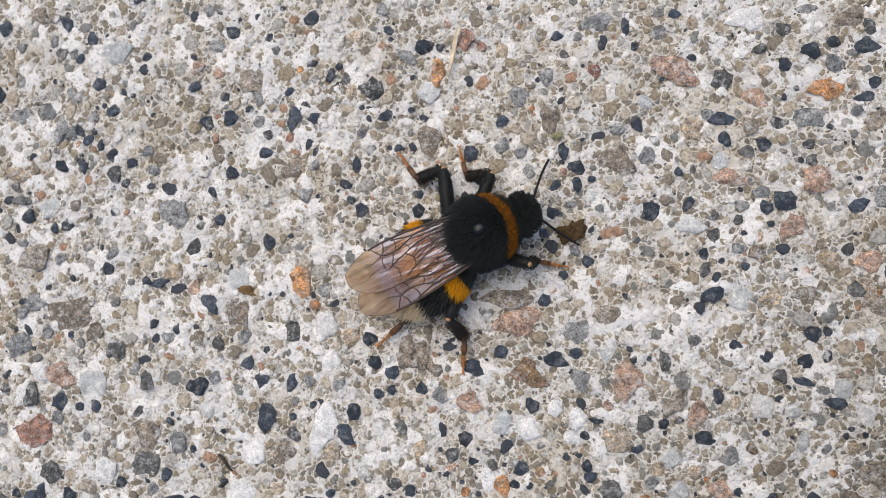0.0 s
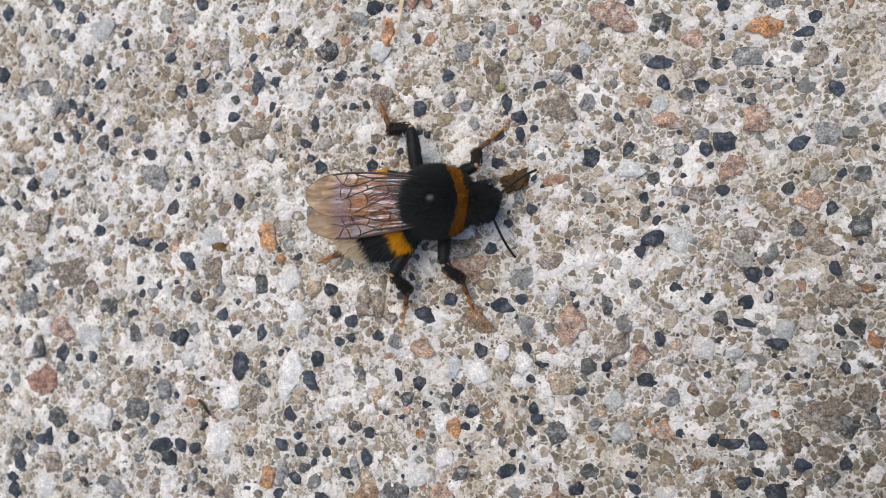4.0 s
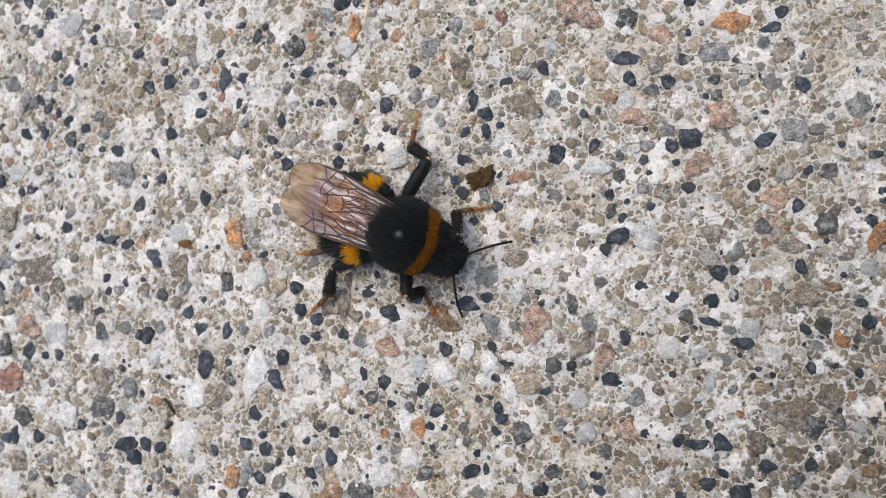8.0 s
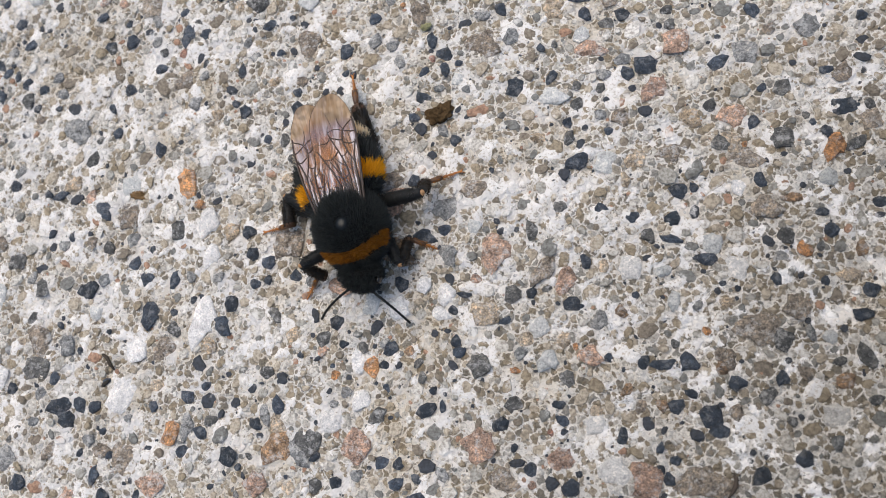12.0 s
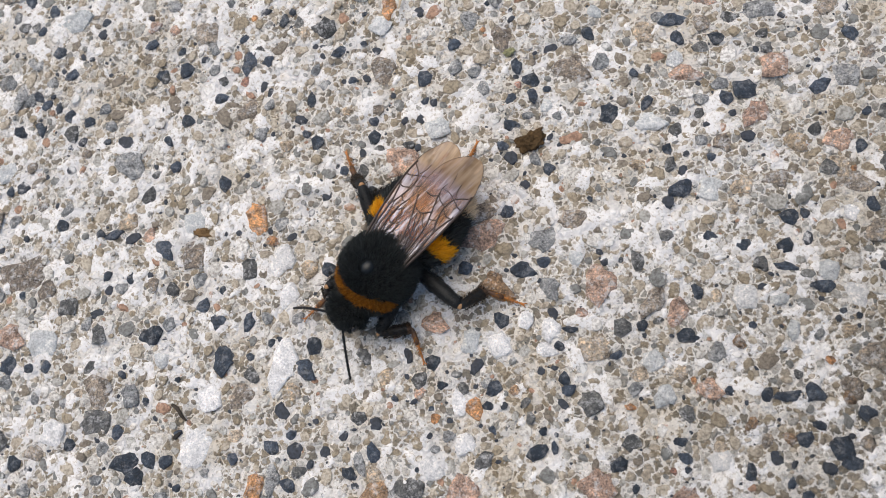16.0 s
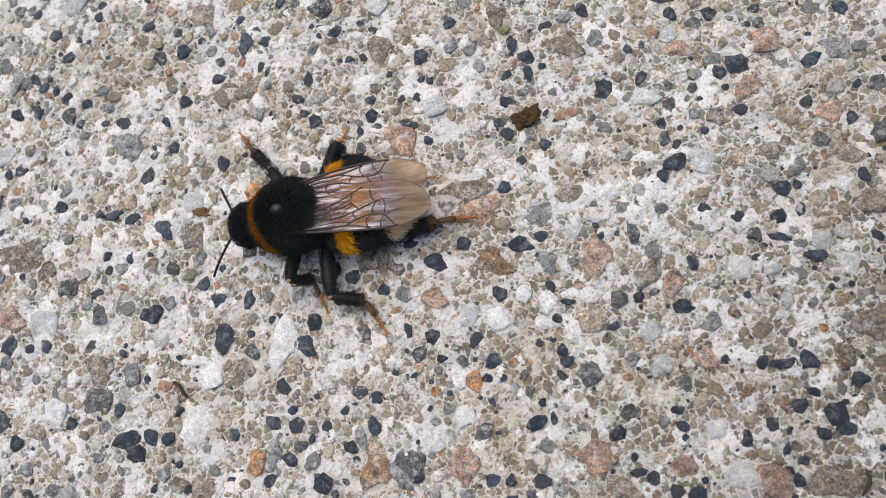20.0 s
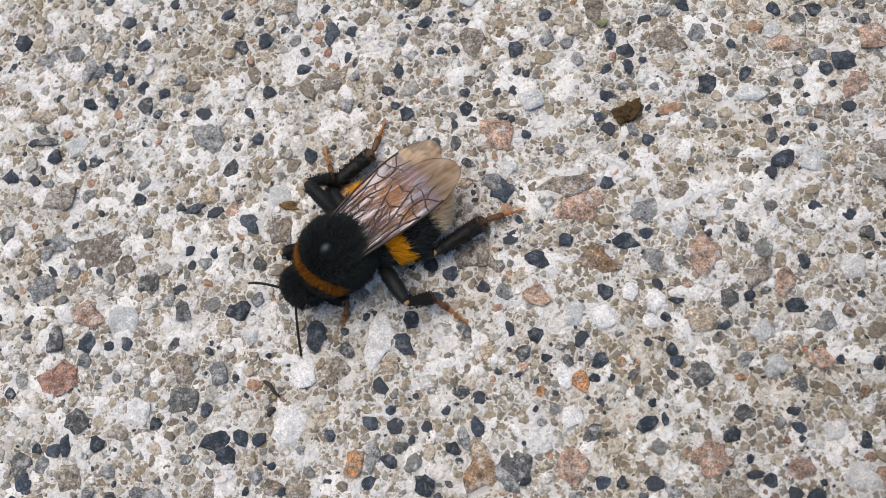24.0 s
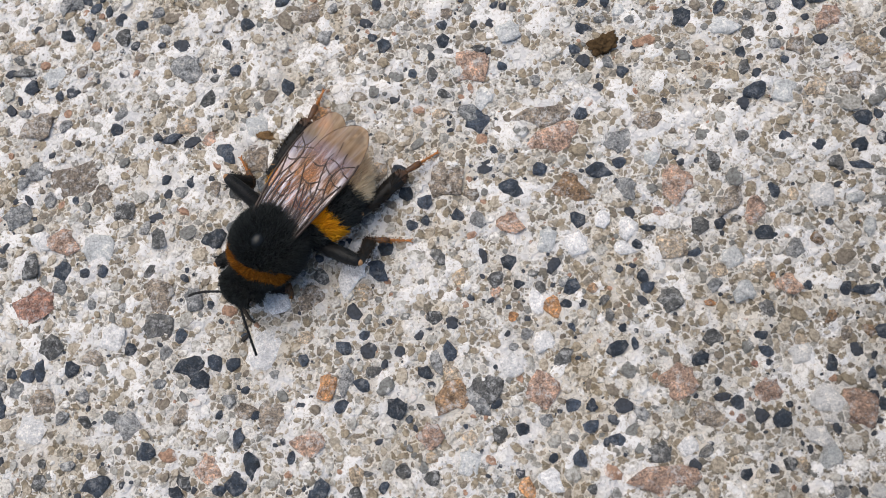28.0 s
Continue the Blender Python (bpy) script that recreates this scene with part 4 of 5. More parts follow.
lay(DARK, (
    (0.2, 4.0, 1.2, 1.3, 99), (3.7, 0.7, 0.6, 1.1, 112), (11.0, 4.6, 1.1, 1.2, 95), (11.7, 0.8, 2.0, 1.6, 30), (13.7, -4.0, 1.3, 1.1, 82),
    (14.7, 3.4, 0.9, 1.0, 52), (16.5, -4.9, 1.2, 1.0, 120), (19.9, -5.4, 1.5, 1.3, 28), (20.6, -2.8, 1.6, 1.0, 133), (21.9, -2.6, 0.9, 1.1, 91),
    (27.4, 3.0, 1.2, 1.0, 32), (27.5, -2.4, 1.3, 1.2, 109), (32.2, -5.6, 1.1, 1.3, 173), (32.3, 2.4, 0.7, 1.1, 112), (33.3, 1.5, 1.1, 1.1, 91),
    (35.2, 3.7, 2.2, 2.0, 5), (37.0, -5.2, 1.3, 1.1, 176), (-62.8, 7.5, 1.7, 1.2, 26),))
lay(DARK, (
    (-58.3, 9.1, 1.6, 1.2, 174), (-55.2, 7.9, 1.1, 1.3, 100), (-54.6, 14.5, 1.5, 1.0, 145), (-52.5, 14.9, 1.0, 1.3, 132), (-52.1, 14.3, 1.2, 1.1, 69),
    (-51.7, 17.2, 1.3, 1.2, 19), (-50.1, 16.5, 1.1, 1.2, 90), (-48.8, 15.5, 1.4, 1.0, 148), (-46.6, 14.6, 1.2, 1.1, 19), (-44.5, 12.1, 0.8, 1.1, 155),
    (-37.7, 11.4, 1.1, 1.1, 141), (-36.9, 8.5, 1.2, 1.2, 16), (-35.6, 13.2, 1.5, 1.1, 142), (-32.1, 15.3, 1.4, 1.1, 156), (-31.6, 6.1, 1.6, 1.1, 113),
    (-23.1, 10.3, 0.9, 1.1, 152), (-22.5, 13.8, 1.3, 1.6, 98), (-22.0, 9.3, 1.5, 1.3, 102),))
lay(DARK, (
    (-19.3, 6.0, 1.0, 1.1, 63), (-18.3, 15.4, 0.9, 1.2, 23), (-16.3, 9.1, 1.4, 1.2, 53), (-16.2, 10.8, 1.0, 1.1, 58), (-11.1, 12.3, 0.8, 1.3, 32),
    (-11.0, 14.7, 1.8, 1.3, 91), (-8.0, 17.8, 1.3, 1.1, 30), (-3.9, 6.8, 1.1, 1.0, 77), (-2.9, 8.6, 1.5, 1.3, 162), (-2.8, 11.2, 1.3, 1.1, 76),
    (-2.0, 14.7, 1.4, 1.3, 95), (-0.7, 11.4, 1.3, 1.2, 117), (-0.7, 13.1, 1.6, 1.0, 151), (0.7, 11.9, 0.8, 1.0, 96), (5.0, 17.2, 1.4, 1.3, 99),
    (6.2, 8.7, 1.9, 1.3, 75), (8.8, 12.4, 0.9, 1.1, 131), (9.7, 9.4, 1.3, 1.7, 45),))
lay(DARK, (
    (12.9, 17.4, 1.9, 1.8, 178), (13.1, 15.4, 1.4, 1.3, 111), (16.6, 14.9, 1.5, 1.0, 158), (16.8, 8.9, 1.4, 1.0, 122), (18.4, 9.6, 2.1, 1.3, 3),
    (24.8, 8.9, 1.7, 1.3, 28), (28.2, 13.7, 1.5, 1.2, 127), (28.4, 6.1, 0.9, 1.1, 44), (33.9, 7.2, 1.1, 1.8, 173), (37.2, 11.9, 1.1, 1.0, 29),
    (-62.5, 22.4, 2.0, 1.0, 52), (-61.5, 29.6, 1.7, 1.2, 125), (-54.3, 29.7, 1.6, 1.2, 119), (-52.7, 25.9, 1.2, 1.2, 27), (-52.6, 18.2, 1.4, 1.6, 151),
    (-51.1, 27.9, 1.6, 1.2, 4), (-50.5, 23.0, 1.6, 1.1, 152), (-48.7, 20.2, 1.7, 1.1, 53),))
lay(DARK, (
    (-45.1, 25.7, 1.1, 1.1, 71), (-39.9, 22.4, 1.4, 1.3, 175), (-38.6, 18.7, 1.4, 1.2, 178), (-36.4, 21.2, 1.0, 1.2, 51), (-36.0, 19.1, 1.6, 1.1, 130),
    (-35.8, 28.0, 1.8, 1.5, 149), (-31.7, 27.1, 1.0, 1.2, 122), (-29.6, 21.5, 1.1, 1.1, 26), (-29.0, 18.7, 2.0, 1.4, 79), (-27.3, 28.9, 1.8, 1.3, 40),
    (-27.0, 18.7, 1.3, 1.3, 23), (-25.3, 23.0, 1.2, 1.3, 68), (-24.5, 24.0, 0.8, 1.2, 1), (-19.6, 18.7, 1.4, 1.1, 45), (-19.4, 27.4, 1.0, 1.2, 119),
    (-17.0, 19.2, 0.7, 1.1, 127), (-16.8, 22.5, 0.6, 1.3, 17), (-15.7, 25.6, 1.8, 1.4, 18),))
lay(DARK, (
    (-14.1, 25.4, 0.9, 1.2, 122), (-4.4, 21.8, 0.6, 1.2, 47), (-2.5, 26.0, 1.1, 1.3, 44), (4.0, 26.6, 1.3, 2.0, 89), (4.9, 24.7, 0.9, 1.3, 85),
    (7.4, 21.4, 0.5, 1.0, 148), (8.6, 27.7, 1.1, 1.0, 143), (10.2, 23.4, 0.9, 1.2, 158), (18.7, 22.4, 1.3, 1.2, 72), (21.0, 23.7, 1.8, 1.5, 156),
    (23.1, 24.3, 1.3, 1.0, 48), (25.7, 19.0, 1.4, 2.2, 19), (26.0, 23.8, 1.9, 1.2, 177), (26.6, 20.4, 1.3, 1.0, 118),))
lay(GREY, (
    (13.8, -34.5, 1.3, 1.0, 32), (-58.2, -21.2, 1.7, 1.1, 73), (-53.6, -24.1, 1.3, 1.2, 80), (-52.9, -28.5, 1.3, 1.2, 17),
    (-51.7, -22.3, 1.4, 1.1, 37), (-48.8, -24.4, 1.4, 1.2, 3), (-47.3, -25.3, 2.5, 1.2, 126), (-44.2, -21.7, 1.3, 1.2, 8),
    (-43.7, -18.9, 1.4, 1.1, 43), (-37.7, -23.6, 1.3, 1.1, 47), (-33.4, -21.6, 0.9, 1.3, 142), (-26.9, -22.6, 1.9, 1.8, 83),
    (-18.6, -21.5, 1.6, 1.9, 93), (-15.1, -25.2, 2.3, 1.3, 128), (-11.8, -20.8, 1.0, 1.1, 170), (-10.6, -19.7, 1.1, 1.1, 33),
    (-9.4, -27.2, 1.2, 1.2, 47), (-1.4, -27.2, 1.4, 1.2, 133),))
lay(GREY, (
    (31.6, -25.0, 1.4, 1.1, 83), (-60.6, -13.4, 1.5, 1.2, 120), (-54.3, -11.8, 1.6, 1.2, 39), (-51.1, -13.8, 1.0, 1.1, 125),
    (-47.8, -14.3, 1.1, 1.1, 129), (-45.9, -6.8, 1.3, 1.2, 64), (-41.1, -14.1, 2.0, 1.6, 102), (-37.1, -7.4, 1.5, 1.0, 123),
    (-27.3, -7.7, 1.2, 1.1, 102), (-24.2, -8.0, 1.2, 1.0, 26), (-14.1, -9.0, 1.6, 1.1, 120), (-6.9, -15.3, 1.0, 1.0, 139), (-0.6, -7.3, 1.9, 1.3, 121),
    (6.0, -16.7, 1.3, 1.2, 43), (13.1, -14.2, 1.7, 1.0, 59), (21.5, -13.2, 1.0, 1.0, 75), (28.6, -9.4, 1.2, 1.2, 51), (30.4, -16.0, 1.1, 1.7, 104),))
lay(GREY, (
    (31.9, -8.7, 0.9, 1.3, 82), (-59.0, -4.4, 2.6, 1.0, 116), (-58.6, -1.0, 1.4, 1.1, 59), (-57.1, 0.0, 2.2, 1.2, 178), (-55.8, -2.9, 1.5, 1.2, 53),
    (-54.5, 4.7, 1.3, 1.3, 33), (-48.6, 5.1, 1.5, 1.1, 67), (-42.3, -3.5, 1.5, 1.3, 1), (-34.1, -3.4, 1.5, 1.2, 92), (-25.7, 1.4, 1.5, 1.0, 116),
    (-14.2, 1.5, 1.9, 1.2, 138), (-11.4, -3.4, 1.1, 1.0, 143), (-7.8, 4.1, 1.1, 1.1, 153), (-1.0, -2.6, 2.6, 1.2, 14), (-1.0, 5.1, 1.2, 1.2, 101),
    (14.1, 5.1, 1.2, 1.1, 115), (-58.9, 6.4, 1.2, 1.1, 7), (-53.6, 17.9, 1.6, 1.3, 52),))
lay(GREY, (
    (-44.9, 15.8, 1.3, 1.1, 9), (-44.2, 13.8, 1.3, 1.2, 164), (-41.8, 9.3, 3.1, 1.1, 147), (-27.8, 11.0, 1.6, 1.1, 69), (-26.9, 13.9, 1.1, 1.1, 53),
    (-22.1, 17.0, 1.2, 1.2, 59), (-21.1, 15.3, 1.2, 1.0, 124), (-8.0, 15.4, 1.4, 1.1, 71), (-6.1, 14.7, 1.3, 1.1, 9), (-5.3, 12.8, 1.4, 1.2, 76),
    (-1.4, 9.5, 1.0, 1.3, 3), (1.7, 9.1, 1.2, 1.2, 3), (3.0, 16.8, 1.6, 1.1, 2), (6.0, 14.1, 1.8, 1.2, 64), (11.6, 17.9, 1.2, 1.1, 175),
    (14.6, 9.1, 1.3, 1.2, 167), (16.4, 10.4, 1.4, 1.5, 171), (20.7, 17.2, 2.5, 2.0, 178),))
lay(GREY, (
    (25.0, 17.8, 1.2, 1.3, 61), (27.1, 9.6, 2.4, 1.4, 171), (32.7, 11.6, 2.1, 1.2, 35), (-59.5, 27.3, 1.3, 1.1, 123), (-59.3, 20.0, 2.0, 1.2, 15),
    (-56.1, 20.1, 1.6, 1.0, 139), (-55.5, 27.7, 1.6, 1.2, 117), (-54.8, 18.2, 2.0, 1.8, 81), (-53.6, 22.2, 1.2, 1.1, 141), (-52.9, 21.8, 1.2, 1.2, 26),
    (-51.1, 19.4, 1.5, 1.0, 112), (-46.8, 29.1, 0.9, 1.3, 105), (-37.5, 26.6, 1.6, 1.1, 129), (-33.1, 21.3, 1.1, 1.1, 115), (-32.9, 18.6, 1.3, 1.1, 6),
    (-32.7, 20.7, 1.1, 1.2, 91), (-31.1, 25.9, 1.1, 1.3, 128), (-20.0, 29.5, 1.4, 1.1, 116),))
lay(GREY, (
    (-17.4, 24.6, 1.7, 2.0, 148), (-6.2, 20.1, 2.0, 1.1, 118), (-3.5, 22.1, 1.6, 1.2, 111), (1.2, 27.2, 2.3, 1.5, 18), (7.1, 26.0, 1.5, 1.0, 128),
    (20.9, 27.5, 1.6, 1.8, 177), (23.1, 22.3, 1.8, 1.2, 134), (-38.2, 30.5, 1.5, 1.0, 132),))
lay(BROWN, (
    (-55.6, -22.7, 2.5, 1.3, 105), (-50.7, -18.8, 1.8, 1.0, 166), (-41.9, -24.6, 1.9, 1.2, 50), (-36.1, -24.7, 1.8, 1.2, 155),
    (-33.9, -25.3, 2.9, 1.0, 101), (4.1, -27.8, 2.4, 1.2, 167), (16.2, -21.7, 1.2, 1.0, 91), (20.9, -28.0, 3.7, 1.8, 176),
    (24.0, -22.3, 1.3, 1.2, 119), (29.7, -19.2, 1.3, 1.3, 118), (-44.4, -13.5, 3.0, 1.2, 110), (-29.8, -15.2, 2.6, 1.0, 154),
    (-14.5, -6.6, 1.5, 1.2, 4), (8.2, -9.3, 2.3, 1.7, 55), (23.5, -17.9, 1.9, 1.2, 124), (26.2, -15.3, 3.2, 1.2, 9), (29.5, -13.7, 2.2, 1.2, 61),
    (-57.5, 4.8, 3.1, 1.2, 28),))
lay(BROWN, (
    (-53.2, -1.1, 4.6, 2.2, 8), (-51.4, 5.9, 1.2, 1.1, 19), (-50.4, -3.0, 1.9, 1.0, 58), (-38.9, -3.4, 1.3, 1.2, 76), (-34.7, -1.0, 2.7, 1.1, 169),
    (-16.8, -4.8, 3.7, 1.2, 175), (-7.3, 0.4, 3.3, 2.2, 3), (2.4, -1.3, 2.6, 2.0, 173), (15.9, 4.7, 1.8, 1.1, 35), (20.0, 0.8, 1.9, 1.3, 14),
    (26.4, -0.4, 2.5, 1.4, 173), (27.8, -4.9, 2.4, 1.2, 171), (37.0, 2.2, 1.9, 1.2, 103), (-52.9, 10.3, 1.3, 1.1, 53), (-46.8, 11.1, 1.2, 1.0, 68),
    (-29.2, 13.6, 2.3, 1.2, 45), (-15.8, 11.9, 1.4, 1.3, 0), (-15.2, 16.1, 2.7, 1.1, 108),))
lay(BROWN, (
    (-3.3, 17.8, 2.3, 1.3, 105), (3.1, 13.7, 3.3, 1.1, 152), (15.5, 16.7, 1.8, 1.2, 111), (26.7, 16.7, 1.9, 1.2, 52), (29.4, 11.7, 1.3, 1.2, 48),
    (35.2, 6.8, 1.8, 1.2, 46), (-33.7, 22.7, 2.7, 1.4, 178), (24.6, 20.5, 1.3, 1.2, 63), (24.6, 26.6, 2.3, 1.3, 31), (-57.4, 30.7, 2.0, 1.2, 154),))
lay(RED, (
    (8.4, -23.7, 0.7, 1.3, 94), (-57.1, -13.4, 3.7, 1.7, 25), (-29.4, 16.8, 1.2, 1.2, 53), (-2.0, 12.7, 0.8, 1.3, 137), (-11.5, 26.1, 1.9, 1.2, 91),
    (-10.0, 25.4, 1.1, 1.3, 101), (1.1, 22.5, 1.5, 1.0, 19),))
lay(TAN, (
    (-26.2, -30.8, 1.8, 1.2, 95), (3.8, -33.9, 1.2, 1.2, 78), (5.7, -31.5, 0.7, 1.0, 145), (11.0, -32.1, 1.2, 1.1, 84), (-40.3, -26.5, 1.1, 1.1, 24),
    (-30.4, -18.5, 1.4, 1.3, 173), (-19.5, -29.8, 1.1, 1.0, 10), (-17.3, -22.7, 1.7, 1.1, 177), (-16.1, -28.3, 1.3, 1.1, 166),
    (12.4, -22.0, 1.2, 1.1, 89), (-46.4, -13.5, 1.1, 1.2, 119), (-24.9, -14.8, 1.6, 1.1, 82), (-16.1, -14.1, 1.6, 1.2, 72), (2.8, -12.9, 2.6, 1.5, 5),
    (6.5, -15.6, 1.6, 1.1, 40), (9.9, -15.7, 1.4, 1.2, 38), (13.6, -9.2, 1.2, 1.1, 52), (24.0, -13.1, 1.2, 1.3, 178),))
lay(TAN, (
    (33.9, -11.2, 1.7, 1.4, 177), (-41.8, 3.2, 1.9, 1.1, 39), (-23.1, -3.3, 1.8, 1.1, 159), (-17.0, 1.7, 1.3, 1.2, 162), (8.3, 3.3, 1.5, 1.3, 147),
    (16.0, -1.4, 1.2, 1.3, 92), (16.9, 0.5, 2.0, 1.4, 173), (22.1, 4.0, 1.9, 1.1, 140), (25.4, 1.2, 1.9, 1.3, 119), (-59.6, 13.6, 2.1, 1.6, 173),
    (-25.3, 9.4, 1.4, 1.1, 167), (-18.9, 12.1, 1.2, 1.3, 166), (10.2, 16.4, 2.2, 1.2, 169), (-23.1, 21.3, 1.4, 1.1, 103), (-22.9, 27.0, 1.5, 1.3, 179),
    (-7.9, 24.9, 1.5, 1.2, 106), (10.3, 26.8, 1.3, 1.2, 71), (16.8, 21.9, 1.3, 1.1, 161),))
lay(PALE, (
    (-16.3, -30.4, 2.1, 1.5, 76), (13.3, -31.7, 2.0, 1.2, 65), (-50.5, -8.4, 3.0, 1.4, 175), (-37.8, -10.9, 1.6, 1.1, 31), (-8.1, -11.5, 2.0, 1.9, 71),
    (7.6, -14.5, 1.9, 1.1, 120), (8.3, -17.5, 1.9, 1.1, 57), (18.7, -10.0, 1.4, 1.3, 17), (19.5, -12.7, 1.5, 1.8, 72), (23.0, -7.8, 1.9, 1.3, 75),
    (31.9, -16.3, 1.3, 1.2, 148), (-34.7, 2.5, 2.3, 1.2, 10), (-12.8, 2.8, 1.9, 1.2, 80), (1.9, -4.6, 1.5, 1.1, 93), (14.4, 0.5, 2.4, 1.2, 70),
    (33.1, -2.6, 1.7, 1.1, 39), (-55.8, 10.0, 2.2, 1.0, 112), (-10.0, 9.3, 2.3, 1.3, 18),))
lay(PALE, (
    (0.5, 10.3, 1.3, 1.2, 108), (9.7, 7.4, 2.3, 1.5, 172), (12.7, 13.5, 1.8, 1.2, 57), (-49.0, 26.5, 3.2, 1.6, 7), (-15.3, 21.0, 2.2, 1.1, 52),
    (5.8, 19.3, 1.4, 1.3, 153),))
lay(PINK, (
    (0.0, -32.8, 3.9, 1.8, 2), (-39.5, -29.5, 2.6, 1.2, 50), (-30.5, -27.6, 2.9, 1.1, 52), (-19.6, -27.9, 2.2, 1.2, 42), (-9.7, -24.7, 3.1, 1.2, 143),
    (1.9, -24.7, 3.0, 1.2, 31), (6.6, -28.1, 0.9, 1.1, 102), (9.1, -26.0, 2.3, 1.2, 36), (16.1, -28.0, 3.2, 1.2, 164), (-54.1, -7.5, 2.8, 1.2, 160),
    (-12.9, -15.7, 1.1, 1.3, 49), (-11.2, -9.6, 2.2, 1.1, 162), (1.9, -9.8, 1.2, 1.1, 19), (3.8, -7.3, 3.2, 1.2, 86), (10.2, -10.4, 2.2, 1.4, 73),
    (12.1, -17.2, 2.0, 1.1, 165), (-39.5, 1.5, 1.5, 1.1, 178), (-6.6, -1.8, 3.5, 1.6, 19),))
lay(PINK, (
    (25.7, 3.8, 2.3, 1.1, 11), (-13.8, 6.1, 3.5, 1.4, 168), (13.5, 11.7, 2.2, 1.6, 171), (19.1, 7.2, 2.5, 1.3, 53), (21.2, 11.5, 2.6, 1.3, 87),
    (-39.6, 24.4, 1.6, 1.2, 21), (-37.3, 23.7, 1.2, 1.1, 122), (8.7, 22.2, 3.5, 1.7, 152), (16.0, 19.2, 2.1, 1.3, 148),))
lay(WHITE, (
    (-9.5, -32.2, 2.1, 1.3, 139), (2.2, -30.2, 1.8, 1.3, 43), (16.8, -34.6, 1.3, 1.0, 43), (-56.6, -24.9, 2.8, 1.2, 67), (-34.3, -19.1, 3.5, 1.8, 68),
    (-12.1, -22.3, 2.1, 1.0, 22), (-9.1, -20.5, 1.9, 1.1, 60), (12.2, -23.1, 1.9, 1.1, 102), (12.7, -29.9, 2.0, 1.2, 152),
    (13.8, -27.1, 2.6, 1.1, 169), (31.6, -22.8, 2.1, 1.1, 76), (-56.5, -7.1, 2.0, 1.1, 138), (-48.9, -17.1, 2.5, 1.2, 76),
    (-33.0, -14.8, 2.5, 1.1, 15), (-25.8, -12.4, 3.6, 1.8, 75), (-9.4, -16.9, 1.8, 1.6, 106), (-5.5, -11.9, 2.2, 1.1, 14), (-3.0, -9.9, 1.7, 1.1, 34),))
lay(WHITE, (
    (-1.4, -12.7, 1.7, 1.2, 134), (-0.9, -11.0, 1.9, 1.1, 87), (16.0, -9.6, 2.2, 1.1, 173), (25.0, -10.2, 2.1, 1.3, 116), (-25.7, -2.4, 2.7, 1.3, 68),
    (-25.1, -5.8, 2.2, 1.2, 66), (25.7, -2.9, 1.6, 1.3, 109), (15.5, 27.1, 3.2, 1.5, 18),))
lay(ORANGE, (
    (-11.5, -32.8, 1.7, 1.3, 111), (-28.6, -23.1, 2.1, 1.9, 73), (-11.6, -18.1, 1.0, 1.0, 55), (5.4, -18.2, 0.8, 1.2, 165),
    (-8.0, -17.4, 1.8, 1.4, 126), (10.9, -16.3, 0.7, 1.2, 64), (22.1, -15.4, 0.8, 1.2, 114), (30.6, -8.7, 1.5, 1.3, 109), (-28.3, 2.0, 2.7, 1.8, 96),
    (-26.7, -0.2, 1.2, 1.0, 178), (26.5, 1.0, 0.6, 1.0, 65), (33.8, 0.0, 2.0, 1.4, 67), (-28.5, 23.8, 0.8, 1.3, 121), (-14.3, 22.9, 2.1, 1.7, 90),
    (-5.0, 19.0, 0.6, 1.2, 78), (22.4, 20.0, 2.6, 1.4, 9),))
lay(UMBER, (
    (-17.5, -24.7, 3.0, 1.1, 55), (15.1, -20.3, 1.2, 1.2, 66), (18.0, -21.6, 1.1, 1.0, 37), (23.1, -18.6, 1.2, 1.0, 162), (32.7, -20.0, 1.5, 1.1, 42),
    (-5.8, -6.7, 3.2, 1.5, 154), (-4.4, -16.1, 1.0, 1.2, 54), (15.0, -13.4, 1.2, 1.2, 124), (35.1, -9.1, 1.3, 1.2, 86), (30.1, -4.2, 1.3, 1.8, 176),))


def set_stones():
    """Those round the bee's way are objects of their own, those farther out one joined mesh."""
    order = sorted(stones, key=lambda s: math.hypot((s[1] + 18) / 1.5, s[2]))
    shared, mats, tilt = {}, [], random.Random(11)
    jv, jf, js, base = [], [], [], 0
    for i, (kind, x, y, half, aspect, turn) in enumerate(order):
        mat, label = kind
        shapes = LARGE if half > 0.9 else SMALL
        k = (i * 7) % len(shapes)
        long, wide = half * aspect ** 0.5, half / aspect ** 0.5
        tall = min(0.55 * half, 0.30 + 0.12 * half)
        lift = float(height(np.array(x), np.array(y)))
        m = pose(x * MM, y * MM, (lift * 0.6 + 0.05) * MM, tilt.uniform(-7, 7), tilt.uniform(-7, 7), turn) @ Matrix.Diagonal((long * MM, wide * MM, tall * MM, 1))
        if i < 300:
            key = (half > 0.9, k, mat.name)
            if key not in shared:
                v, f = shapes[k]
                ob = raw("pebble", v, f, [mat], pavement, label, smooth=half > 0.9)
                shared[key] = ob.data
            else:
                ob = new("pebble", shared[key])
                ob.parent = pavement
                tagged(ob, label)
            ob.matrix_basis = m
        else:
            v, f = shapes[k]
            if mat not in mats:
                mats.append(mat)
            mm = np.array(m)
            jv.append(v @ mm[:3, :3].T + mm[:3, 3])
            jf.append(f + base)
            js += [mats.index(mat)] * len(f)
            base += len(v)
    tagged(raw("outer_pebbles", np.concatenate(jv), np.concatenate(jf), mats, pavement, "mixed dark, grey and tan pebbles set in concrete", slots=js), kind="stuff")


set_stones()


